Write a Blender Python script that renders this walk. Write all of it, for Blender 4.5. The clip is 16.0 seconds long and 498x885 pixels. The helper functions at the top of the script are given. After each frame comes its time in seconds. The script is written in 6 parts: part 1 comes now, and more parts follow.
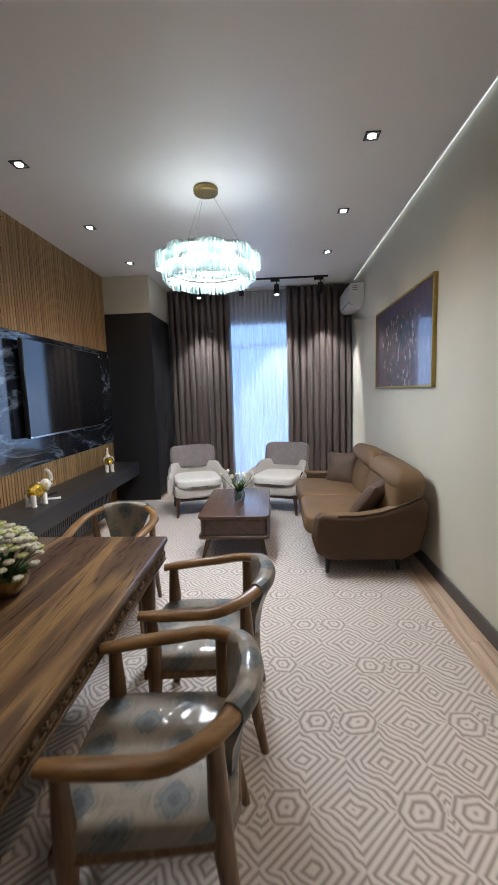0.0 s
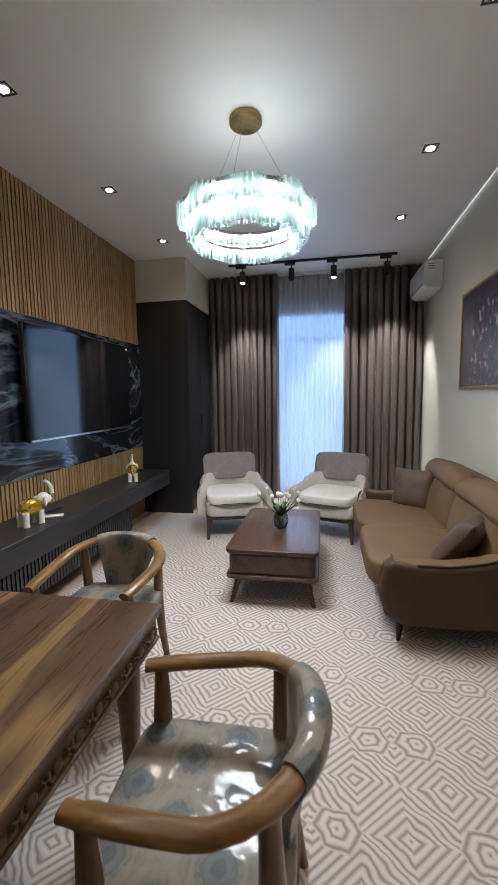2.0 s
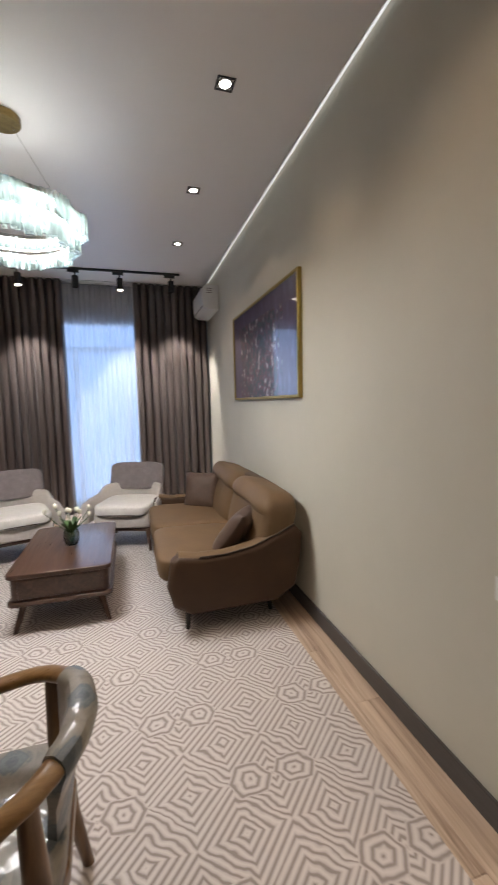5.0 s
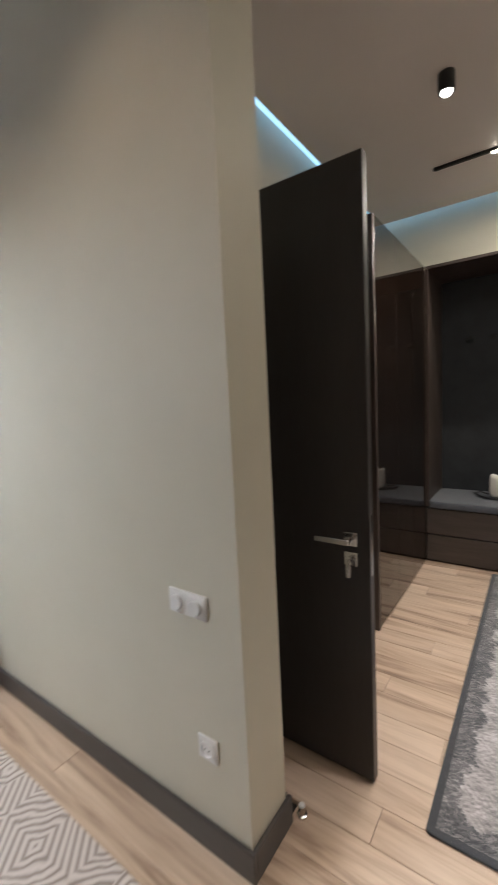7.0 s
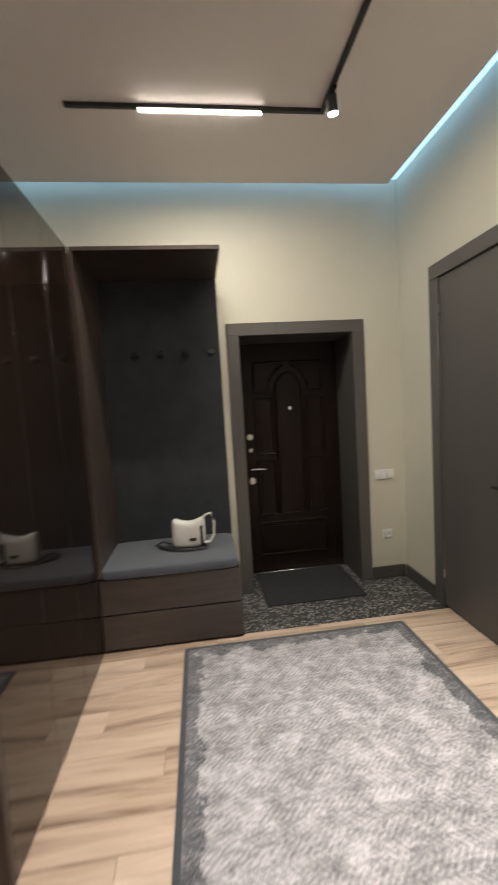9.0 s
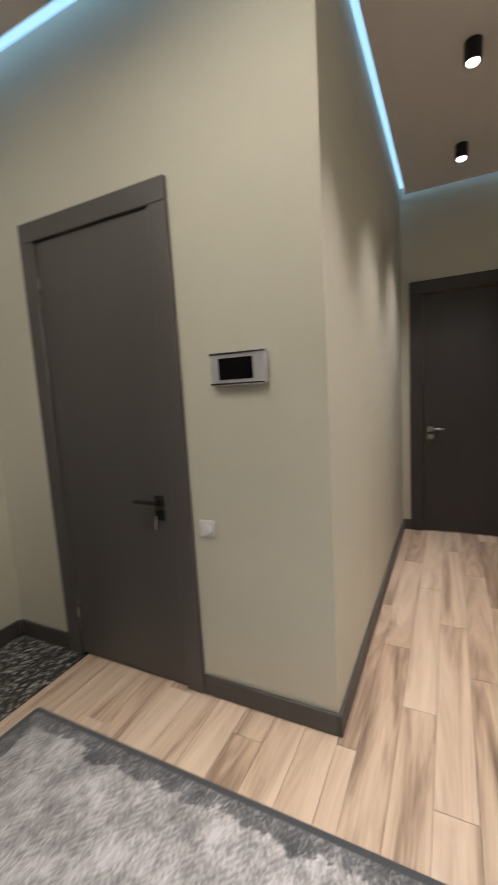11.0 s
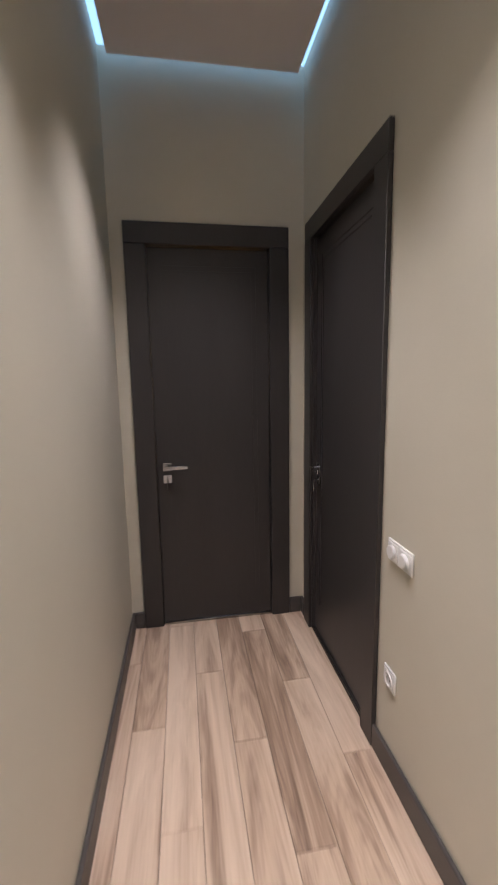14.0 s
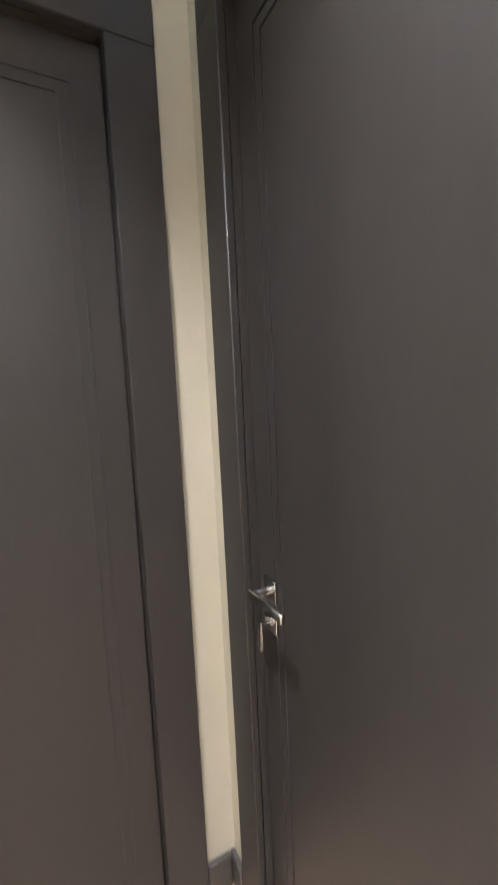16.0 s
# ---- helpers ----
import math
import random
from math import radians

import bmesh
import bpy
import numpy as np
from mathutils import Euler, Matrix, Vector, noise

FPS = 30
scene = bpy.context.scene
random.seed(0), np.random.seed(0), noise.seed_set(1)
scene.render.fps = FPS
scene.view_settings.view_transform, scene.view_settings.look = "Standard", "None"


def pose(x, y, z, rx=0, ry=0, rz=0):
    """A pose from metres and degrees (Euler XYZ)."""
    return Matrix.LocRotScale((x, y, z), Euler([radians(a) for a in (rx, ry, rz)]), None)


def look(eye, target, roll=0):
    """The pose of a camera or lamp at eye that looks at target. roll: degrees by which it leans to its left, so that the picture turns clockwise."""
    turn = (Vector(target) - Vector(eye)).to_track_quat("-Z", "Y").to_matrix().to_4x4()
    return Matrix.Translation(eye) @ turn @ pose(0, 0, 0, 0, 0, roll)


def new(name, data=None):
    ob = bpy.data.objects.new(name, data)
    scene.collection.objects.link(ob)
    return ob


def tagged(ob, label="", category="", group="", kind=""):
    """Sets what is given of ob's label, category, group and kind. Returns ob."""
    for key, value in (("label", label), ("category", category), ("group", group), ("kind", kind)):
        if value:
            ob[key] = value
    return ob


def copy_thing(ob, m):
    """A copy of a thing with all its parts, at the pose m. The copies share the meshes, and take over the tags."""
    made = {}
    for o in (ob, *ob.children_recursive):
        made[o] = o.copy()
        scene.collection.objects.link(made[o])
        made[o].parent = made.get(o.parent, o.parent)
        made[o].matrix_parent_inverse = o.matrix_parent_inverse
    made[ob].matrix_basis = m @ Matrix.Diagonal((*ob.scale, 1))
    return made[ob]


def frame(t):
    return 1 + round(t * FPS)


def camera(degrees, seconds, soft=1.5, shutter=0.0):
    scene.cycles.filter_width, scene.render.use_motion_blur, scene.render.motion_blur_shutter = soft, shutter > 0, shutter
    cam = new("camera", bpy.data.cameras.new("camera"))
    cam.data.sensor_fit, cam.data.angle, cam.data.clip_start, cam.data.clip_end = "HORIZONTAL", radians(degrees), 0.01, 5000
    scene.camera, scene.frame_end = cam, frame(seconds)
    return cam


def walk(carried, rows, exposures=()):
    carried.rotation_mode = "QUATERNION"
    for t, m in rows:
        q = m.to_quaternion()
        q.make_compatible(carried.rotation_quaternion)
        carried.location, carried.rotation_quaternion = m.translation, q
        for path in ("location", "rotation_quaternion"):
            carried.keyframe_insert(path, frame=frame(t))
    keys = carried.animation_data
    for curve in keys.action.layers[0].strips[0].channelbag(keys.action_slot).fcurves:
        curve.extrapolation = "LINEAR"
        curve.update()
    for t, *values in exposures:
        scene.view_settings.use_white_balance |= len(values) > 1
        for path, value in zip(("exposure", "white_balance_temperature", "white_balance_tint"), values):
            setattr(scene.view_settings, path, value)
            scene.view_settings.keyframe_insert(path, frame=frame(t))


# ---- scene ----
cam = camera(62.9, 16.0, shutter=0.5)
PATH = [
    (0, (-0.015, -0.089, 1.511), (-0.143, 1.892, 1.267), -1.7),
    (0.5, (0.03, 0.164, 1.497), (-0.118, 2.147, 1.286), -1.9),
    (1, (0.109, 0.438, 1.495), (-0.064, 2.42, 1.285), -1.5),
    (1.5, (0.08, 0.607, 1.485), (-0.206, 2.572, 1.25), -1.2),
    (2, (-0.048, 0.752, 1.472), (-0.412, 2.706, 1.248), -0.9),
    (2.5, (-0.084, 0.843, 1.445), (-0.427, 2.801, 1.214), -1.0),
    (3, (-0.006, 0.812, 1.475), (-0.226, 2.789, 1.264), -1.5),
    (3.2, (0.02, 0.803, 1.494), (-0.154, 2.783, 1.275), -1.9),
    (5.3, (0.105, 0.556, 1.485), (0.812, 2.417, 1.3), -1.3),
    (5.5, (0.117, 0.535, 1.482), (0.928, 2.354, 1.301), -1.4),
    (6, (0.17, 0.501, 1.483), (1.259, 2.167, 1.295), -1.9),
    (6.5, (0.239, 0.538, 1.485), (1.607, 1.984, 1.284), -2.2),
    (7, (0.35, 0.627, 1.485), (1.967, 1.788, 1.289), -2.8),
    (7.5, (0.557, 0.655, 1.482), (2.353, 1.513, 1.28), -3.1),
    (8, (0.888, 0.687, 1.508), (2.814, 1.19, 1.31), -3.3),
    (8.5, (1.177, 0.718, 1.507), (3.162, 0.874, 1.316), -3.4),
    (9, (1.5, 0.728, 1.521), (3.479, 0.491, 1.354), -3.5),
    (9.5, (1.825, 0.685, 1.5), (3.693, -0.009, 1.335), -3.8),
    (10, (2.025, 0.688, 1.503), (3.654, -0.454, 1.294), -4.0),
    (10.2, (2.076, 0.719, 1.501), (3.573, -0.587, 1.274), -4.1),
    (12.3, (2.29, 0.145, 1.535), (2.385, -1.834, 1.264), -1.7),
    (12.5, (2.264, 0.075, 1.555), (2.302, -1.904, 1.265), -1.6),
    (13, (2.358, -0.331, 1.577), (2.234, -2.306, 1.282), -1.7),
    (13.5, (2.337, -0.782, 1.56), (2.12, -2.748, 1.264), -1.4),
    (14, (2.277, -1.23, 1.523), (1.963, -3.183, 1.229), -1.0),
    (14.5, (2.168, -1.646, 1.494), (1.745, -3.584, 1.235), -0.9),
    (15, (2.111, -2.046, 1.502), (1.52, -3.937, 1.228), -1.1),
    (15.5, (2.06, -2.40, 1.495), (1.254, -4.21, 1.215), -2.0),
    (16, (1.96, -2.66, 1.465), (1.037, -4.422, 1.25), -2.7),
]
walk(cam, [(t, look(eye, target, roll)) for t, eye, target, roll in PATH],
     [(0, 0.02, 6350, 10), (2.5, -0.2, 6500, 10), (5.5, -0.12, 7050, 15), (6.5, 0.15, 6800, 14), (7, 0.1, 6300, 10), (7.5, 0.42, 6300, 10), (8, 0.65, 6450, 12), (8.5, 0.6, 6350, 10), (9, 0.4, 6300, 9), (9.5, 0.22, 6300, 9), (10, 0.1, 6200, 8), (12, -0.15, 6350, 13), (13, 0.0, 6200, 17), (14, 0.08, 6050, 17), (14.5, 0.28, 5750, 13), (15, 0.65, 5650, 11), (15.5, 1.35, 5700, 8), (16, 1.6, 5900, 8)])

# ---- sky behind the window ----
world = bpy.data.worlds.new("sky")
world.use_nodes = True
scene.world = world
wn = world.node_tree
sky = wn.nodes.new("ShaderNodeTexSky")
sky.sky_type, sky.sun_disc, sky.sun_elevation, sky.sun_rotation = "NISHITA", False, radians(4), radians(200)
wn.links.new(sky.outputs[0], wn.nodes["Background"].inputs[0])
wn.nodes["Background"].inputs[1].default_value = 0.08

# ---- plan, in metres ----
LX0, LX1, LY0, LY1, LZ = -2.37, 1.243, -2.0, 6.75, 3.14      # living room
HX0, HX1, HY0, HY1, HZ = 1.535, 4.74, -0.97, 2.06, 3.165        # hall
CX1, CY0 = 2.64, -3.69                                        # corridor, from HX0
OPEN0, OPEN1 = 0.0, 1.33                                      # opening between living room and hall
TOP = 3.36

COOL, WARM, NEUTRAL, CYAN = (0.92, 0.96, 1.0), (1.0, 0.80, 0.62), (1.0, 0.92, 0.82), (0.42, 0.72, 1.0)


def lamp(name, kind, place, watts, colour, size=0.05, target=None, angle=90, blend=0.6, size_y=None):
    data = bpy.data.lights.new(name, kind)
    data.energy, data.color = watts, colour
    if kind == "AREA":
        data.shape, data.size = ("RECTANGLE" if size_y else "DISK"), size
        if size_y:
            data.size_y = size_y
    else:
        data.shadow_soft_size = size
    if kind == "SPOT":
        data.spot_size, data.spot_blend = radians(angle), blend
    ob = new(name, data)
    ob.matrix_world = look(place, target if target else (place[0], place[1] + 0.0001, place[2] - 1))
    return ob


DOWNLIGHTS = [(0.654, y) for y in (0.62, 1.717, 2.818, 3.919, 5.021)] + [(-1.756, y) for y in (0.67, 1.767, 2.868, 3.971, 5.072)]
for x, y in DOWNLIGHTS:
    lamp("downlight_lamp", "SPOT", (x, y, LZ - 0.012), 36, WARM, 0.03, angle=118, blend=1.0)
CHX, CHY = -0.525, 3.365
lamp("chandelier_lamp", "AREA", (CHX, CHY, 2.385), 56, COOL, 0.66)
lamp("chandelier_uplight", "AREA", (CHX, CHY, 2.66), 0.08, COOL, 0.7, target=(CHX, CHY + 0.0001, 4))
TRACK_Y = 6.03
TRACK_HEADS = [(-1.08, (-1.1, 6.6, 0.75)), (-0.46, None), (0.054, (0.25, 6.6, 0.75)), (0.68, (0.95, 6.62, 0.75))]
for x, aim in TRACK_HEADS:
    if aim:
        lamp("track_lamp", "SPOT", (x, TRACK_Y, 2.885), 210, COOL, 0.03, target=aim, angle=62, blend=0.5)
lamp("window_daylight", "AREA", (-0.25, 6.74, 1.35), 26, (0.42, 0.66, 1.0), 1.5, target=(-0.25, 0, 1.0), size_y=2.5)
# hall and corridor
lamp("tube_lamp", "AREA", (3.85, 0.6, 3.112), 19, (1.0, 0.91, 0.77), 0.03, size_y=0.66)
lamp("tube_lamp", "AREA", (2.72, -0.08, 3.112), 15, (1.0, 0.91, 0.77), 0.66, size_y=0.03)
HALL_SPOTS = [(2.905, 1.06)]
CORRIDOR_SPOTS = [(2.06, 0.0), (2.09, -1.0), (2.12, -2.0), (2.15, -3.0)]
for x, y in HALL_SPOTS + CORRIDOR_SPOTS:
    lamp("ceiling_spot_lamp", "SPOT", (x, y, HZ - 0.13), (105 if y > 0.5 else 108), (1.0, 0.90, 0.84), 0.03, angle=82, blend=1.0)
lamp("track_spot_lamp", "SPOT", (3.725, -0.10, 3.03), 30, (1.0, 0.92, 0.80), 0.03, target=(4.0, -0.2, 0), angle=82, blend=0.8)


# ---- materials ----
def nodes_of(name):
    m = bpy.data.materials.new(name)
    m.use_nodes = True
    nt = m.node_tree
    return m, nt, nt.nodes["Principled BSDF"]


def node(nt, kind, **values):
    n = nt.nodes.new(kind)
    for key, value in values.items():
        if key in n.inputs:
            n.inputs[key].default_value = value
    return n


def math_node(nt, op, a, b=None, c=None):
    n = nt.nodes.new("ShaderNodeMath")
    n.operation = op
    for i, v in enumerate((a, b, c)):
        if v is None:
            continue
        if isinstance(v, (int, float)):
            n.inputs[i].default_value = v
        else:
            nt.links.new(v, n.inputs[i])
    return n.outputs[0]


def coords(nt, scale=(1, 1, 1), shuffle=False):
    tc = nt.nodes.new("ShaderNodeTexCoord")
    mp = nt.nodes.new("ShaderNodeMapping")
    mp.inputs["Scale"].default_value = scale
    nt.links.new(tc.outputs["Object"], mp.inputs[0])
    if shuffle:
        info = nt.nodes.new("ShaderNodeObjectInfo")
        comb = nt.nodes.new("ShaderNodeCombineXYZ")
        for i, k in enumerate((37.0, 91.0, 13.0)):
            nt.links.new(math_node(nt, "MULTIPLY", info.outputs["Random"], k), comb.inputs[i])
        nt.links.new(comb.outputs[0], mp.inputs["Location"])
    return mp.outputs[0]


def ramp(nt, value, stops):
    r = nt.nodes.new("ShaderNodeValToRGB")
    while len(r.color_ramp.elements) < len(stops):
        r.color_ramp.elements.new(0.5)
    for e, (p, c) in zip(r.color_ramp.elements, stops):
        e.position, e.color = p, (*c, 1)
    nt.links.new(value, r.inputs[0])
    return r.outputs[0]


def bump(nt, bsdf, height, strength, distance=0.01):
    b = nt.nodes.new("ShaderNodeBump")
    b.inputs["Strength"].default_value, b.inputs["Distance"].default_value = strength, distance
    nt.links.new(height, b.inputs["Height"])
    nt.links.new(b.outputs[0], bsdf.inputs["Normal"])


def surface(name, dark, light, scale=6.0, rough=0.5, grain=120.0, relief=0.15, metal=0.0, stretch=(1, 1, 1), coat=0.0, spread=0.08, sheen=0.0, spec=0.5, shuffle=False):
    """Two scales of variation: blotches and a fine grain."""
    m, nt, bsdf = nodes_of(name)
    co = coords(nt, stretch, shuffle)
    big = node(nt, "ShaderNodeTexNoise", Scale=scale, Detail=5.0, Roughness=0.6)
    fine = node(nt, "ShaderNodeTexNoise", Scale=grain, Detail=3.0)
    nt.links.new(co, big.inputs["Vector"])
    nt.links.new(co, fine.inputs["Vector"])
    mix = math_node(nt, "ADD", math_node(nt, "MULTIPLY", big.outputs[0], 0.75), math_node(nt, "MULTIPLY", fine.outputs[0], 0.25))
    nt.links.new(ramp(nt, mix, [(0.32, dark), (0.68, light)]), bsdf.inputs["Base Color"])
    nt.links.new(math_node(nt, "ADD", math_node(nt, "MULTIPLY", big.outputs[0], spread * 2), rough - spread), bsdf.inputs["Roughness"])
    bsdf.inputs["Metallic"].default_value = metal
    bsdf.inputs["Coat Weight"].default_value = coat
    bsdf.inputs["Coat Roughness"].default_value = 0.08
    bsdf.inputs["Sheen Weight"].default_value = sheen
    bsdf.inputs["Specular IOR Level"].default_value = spec
    if relief:
        bump(nt, bsdf, mix, relief, 0.004)
    return m


def wood(name, stops, along=1, length=1.2, width=14.0, rough=0.42, relief=0.12, coat=0.0, shuffle=False, tint=0.0, pore=0.2):
    """Grain that runs along one axis, with streaks and pores."""
    m, nt, bsdf = nodes_of(name)
    st = [width, width, width]
    st[along] = length
    co = coords(nt, st, shuffle)
    warp = node(nt, "ShaderNodeTexNoise", Scale=1.0, Detail=4.0, Roughness=0.62, Distortion=1.2)
    nt.links.new(co, warp.inputs["Vector"])
    st2 = [130.0] * 3
    st2[along] = 5.0
    pores = node(nt, "ShaderNodeTexNoise", Scale=1.0, Detail=2.0)
    nt.links.new(coords(nt, st2, shuffle), pores.inputs["Vector"])
    v = math_node(nt, "ADD", math_node(nt, "MULTIPLY", warp.outputs[0], 1.0 - pore), math_node(nt, "MULTIPLY", pores.outputs[0], pore))
    if shuffle and tint:
        info = nt.nodes.new("ShaderNodeObjectInfo")
        v = math_node(nt, "ADD", v, math_node(nt, "MULTIPLY", math_node(nt, "SUBTRACT", info.outputs["Random"], 0.5), tint))
    nt.links.new(ramp(nt, v, stops), bsdf.inputs["Base Color"])
    nt.links.new(math_node(nt, "ADD", math_node(nt, "MULTIPLY", pores.outputs[0], 0.25), rough - 0.12), bsdf.inputs["Roughness"])
    bsdf.inputs["Coat Weight"].default_value = coat
    bsdf.inputs["Coat Roughness"].default_value = 0.12
    bump(nt, bsdf, v, relief, 0.003)
    return m


def glow(name, colour, strength):
    m, nt, bsdf = nodes_of(name)
    bsdf.inputs["Base Color"].default_value = (*colour, 1)
    bsdf.inputs["Emission Color"].default_value = (*colour, 1)
    bsdf.inputs["Emission Strength"].default_value = strength
    return m


WALL = surface("wall_paint", (0.56, 0.535, 0.445), (0.62, 0.59, 0.495), 1.2, 0.62, 300, 0.05, spread=0.05)
CEILING = surface("ceiling_film", (0.79, 0.77, 0.76), (0.82, 0.80, 0.79), 0.8, 0.42, 200, 0.02, spread=0.05)
CEILING_HALL = surface("hall_ceiling_paint", (0.74, 0.685, 0.66), (0.78, 0.72, 0.695), 0.8, 0.5, 200, 0.02, spread=0.05)
BASEBOARD = surface("baseboard_grey", (0.060, 0.055, 0.053), (0.085, 0.078, 0.075), 8, 0.45, 150, 0.05, stretch=(1, 1, 6))
DOOR = surface("door_veneer_graphite", (0.036, 0.033, 0.033), (0.049, 0.045, 0.0445), 3, 0.43, 90, 0.06, stretch=(1, 1, 0.15), spec=0.42)
DOOR_GREY = surface("door_veneer_grey", (0.085, 0.078, 0.074), (0.105, 0.097, 0.092), 3, 0.42, 90, 0.06, stretch=(1, 1, 0.15))
ENTRY = wood("entry_door_walnut", [(0.3, (0.006, 0.0028, 0.002)), (0.55, (0.0115, 0.0055, 0.0038)), (0.75, (0.018, 0.0092, 0.0065))], 2, 2.0, 16, 0.42)
ENTRY.node_tree.nodes["Principled BSDF"].inputs["Specular IOR Level"].default_value = 0.2
CHROME = surface("brushed_chrome", (0.55, 0.55, 0.55), (0.66, 0.65, 0.64), 20, 0.22, 300, 0.02, metal=1.0)
BRASS = surface("aged_brass", (0.24, 0.17, 0.07), (0.36, 0.26, 0.11), 30, 0.34, 300, 0.04, metal=1.0)
GOLD = surface("gilt", (0.60, 0.38, 0.05), (0.86, 0.58, 0.10), 30, 0.25, 200, 0.05, metal=0.85)
FRAME_GOLD = surface("matt_gold_leaf", (0.30, 0.22, 0.06), (0.42, 0.32, 0.10), 30, 0.45, 200, 0.08, metal=0.6)
PLASTIC = surface("white_plastic", (0.70, 0.70, 0.69), (0.76, 0.76, 0.75), 10, 0.35, 200, 0.01)
SILVER = surface("silver_lacquer", (0.40, 0.40, 0.42), (0.46, 0.46, 0.48), 10, 0.4, 200, 0.01)
BLACK_METAL = surface("black_powder_coat", (0.010, 0.010, 0.010), (0.018, 0.018, 0.018), 30, 0.45, 400, 0.05)
BLACK_PLASTIC = surface("black_plastic", (0.010, 0.010, 0.011), (0.016, 0.016, 0.017), 30, 0.35, 300, 0.03)
SCREEN = surface("screen_glass", (0.004, 0.004, 0.005), (0.006, 0.006, 0.007), 4, 0.07, 50, 0.0, spread=0.01, coat=0.25)
SLAT = wood("oak_slat", [(0.30, (0.205, 0.118, 0.047)), (0.52, (0.320, 0.195, 0.084)), (0.72, (0.41, 0.262, 0.120))], 2, 1.6, 30, 0.5, shuffle=True, tint=0.2)
SLAT_BACK = wood("oak_backing", [(0.30, (0.060, 0.032, 0.013)), (0.72, (0.11, 0.064, 0.028))], 2, 1.6, 30, 0.6)
PLANK = wood("floor_laminate", [(0.28, (0.170, 0.112, 0.080)), (0.38, (0.355, 0.250, 0.180)), (0.47, (0.525, 0.395, 0.293)), (0.55, (0.600, 0.465, 0.355)), (0.66, (0.690, 0.550, 0.430))], 1, 0.65, 7.5, 0.38, 0.05, shuffle=True, tint=0.14, pore=0.16)
WALNUT = wood("walnut_dark", [(0.30, (0.040, 0.020, 0.013)), (0.52, (0.080, 0.042, 0.028)), (0.72, (0.125, 0.070, 0.045))], 1, 1.2, 16, 0.33, 0.08, coat=0.15)
WALNUT_LEG = wood("walnut_leg", [(0.30, (0.045, 0.022, 0.014)), (0.72, (0.12, 0.065, 0.040))], 2, 2.0, 30, 0.36, 0.06)
TABLE_TOP = wood("solid_walnut_board", [(0.34, (0.045, 0.023, 0.013)), (0.44, (0.090, 0.050, 0.030)), (0.52, (0.120, 0.070, 0.042)), (0.57, (0.30, 0.185, 0.080)), (0.61, (0.20, 0.118, 0.056)), (0.66, (0.11, 0.062, 0.036))], 1, 0.20, 3.6, 0.30, 0.02, coat=0.25, pore=0.035)
CARVED = wood("carved_walnut", [(0.30, (0.060, 0.034, 0.016)), (0.55, (0.13, 0.078, 0.036)), (0.75, (0.22, 0.14, 0.065))], 1, 6, 20, 0.38, 0.1)
OAK_RAIL = wood("oiled_oak", [(0.28, (0.095, 0.045, 0.014)), (0.50, (0.205, 0.108, 0.036)), (0.72, (0.34, 0.198, 0.075))], 1, 3.0, 9, 0.32, 0.04, coat=0.2)
OAK_LEG = wood("oiled_oak_leg", [(0.28, (0.070, 0.034, 0.014)), (0.50, (0.15, 0.080, 0.035)), (0.72, (0.27, 0.16, 0.075))], 2, 3.0, 24, 0.34, 0.05, coat=0.2)
BLACK_PANEL = surface("graphite_laminate", (0.012, 0.012, 0.014), (0.018, 0.018, 0.021), 3, 0.42, 120, 0.06, stretch=(1, 1, 0.1))
CONSOLE = surface("graphite_console", (0.018, 0.018, 0.021), (0.028, 0.028, 0.032), 4, 0.38, 150, 0.05, stretch=(1, 0.2, 1))
BROWN_PANEL = wood("brown_laminate", [(0.3, (0.036, 0.025, 0.021)), (0.55, (0.060, 0.044, 0.038)), (0.75, (0.084, 0.063, 0.054))], 2, 1.5, 14, 0.40, 0.05)
DRAWER = wood("drawer_laminate", [(0.3, (0.048, 0.038, 0.033)), (0.55, (0.070, 0.056, 0.050)), (0.75, (0.088, 0.071, 0.063))], 1, 1.5, 14, 0.42, 0.05)
BRONZE_GLASS = surface("bronze_gloss_glass", (0.010, 0.006, 0.004), (0.013, 0.008, 0.006), 2, 0.035, 30, 0.0, spread=0.005, coat=0.15, spec=0.6)
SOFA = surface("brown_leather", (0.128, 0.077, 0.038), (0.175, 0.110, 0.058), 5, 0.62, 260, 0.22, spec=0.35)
# same leather darkened: shade on base, back shell and arms put into the colour
SOFA_SHADED = surface("brown_leather_shaded", (0.052, 0.026, 0.013), (0.074, 0.039, 0.020), 5, 0.56, 260, 0.2, spec=0.35)
PIPING = surface("dark_piping", (0.025, 0.013, 0.008), (0.04, 0.022, 0.013), 20, 0.45, 200, 0.1)
PILLOW = surface("brown_velvet", (0.070, 0.040, 0.026), (0.105, 0.062, 0.042), 14, 0.6, 300, 0.3, sheen=0.1)
CREAM = surface("cream_boucle", (0.50, 0.465, 0.425), (0.60, 0.565, 0.525), 40, 0.85, 500, 0.5, sheen=0.3)
SEAT_WHITE = surface("white_seat_fabric", (0.66, 0.64, 0.60), (0.76, 0.74, 0.71), 30, 0.85, 500, 0.4, sheen=0.3)
TAUPE = surface("taupe_velvet", (0.175, 0.148, 0.150), (0.25, 0.215, 0.217), 16, 0.7, 300, 0.3, sheen=0.4)
CURTAIN = surface("brown_drape", (0.050, 0.033, 0.028), (0.080, 0.055, 0.047), 3, 0.34, 500, 0.2, sheen=0.3, spec=0.9, stretch=(3, 3, 0.4))
BLUE_FABRIC = surface("grey_blue_cushion", (0.062, 0.070, 0.088), (0.088, 0.099, 0.122), 12, 0.8, 450, 0.4, sheen=0.4)
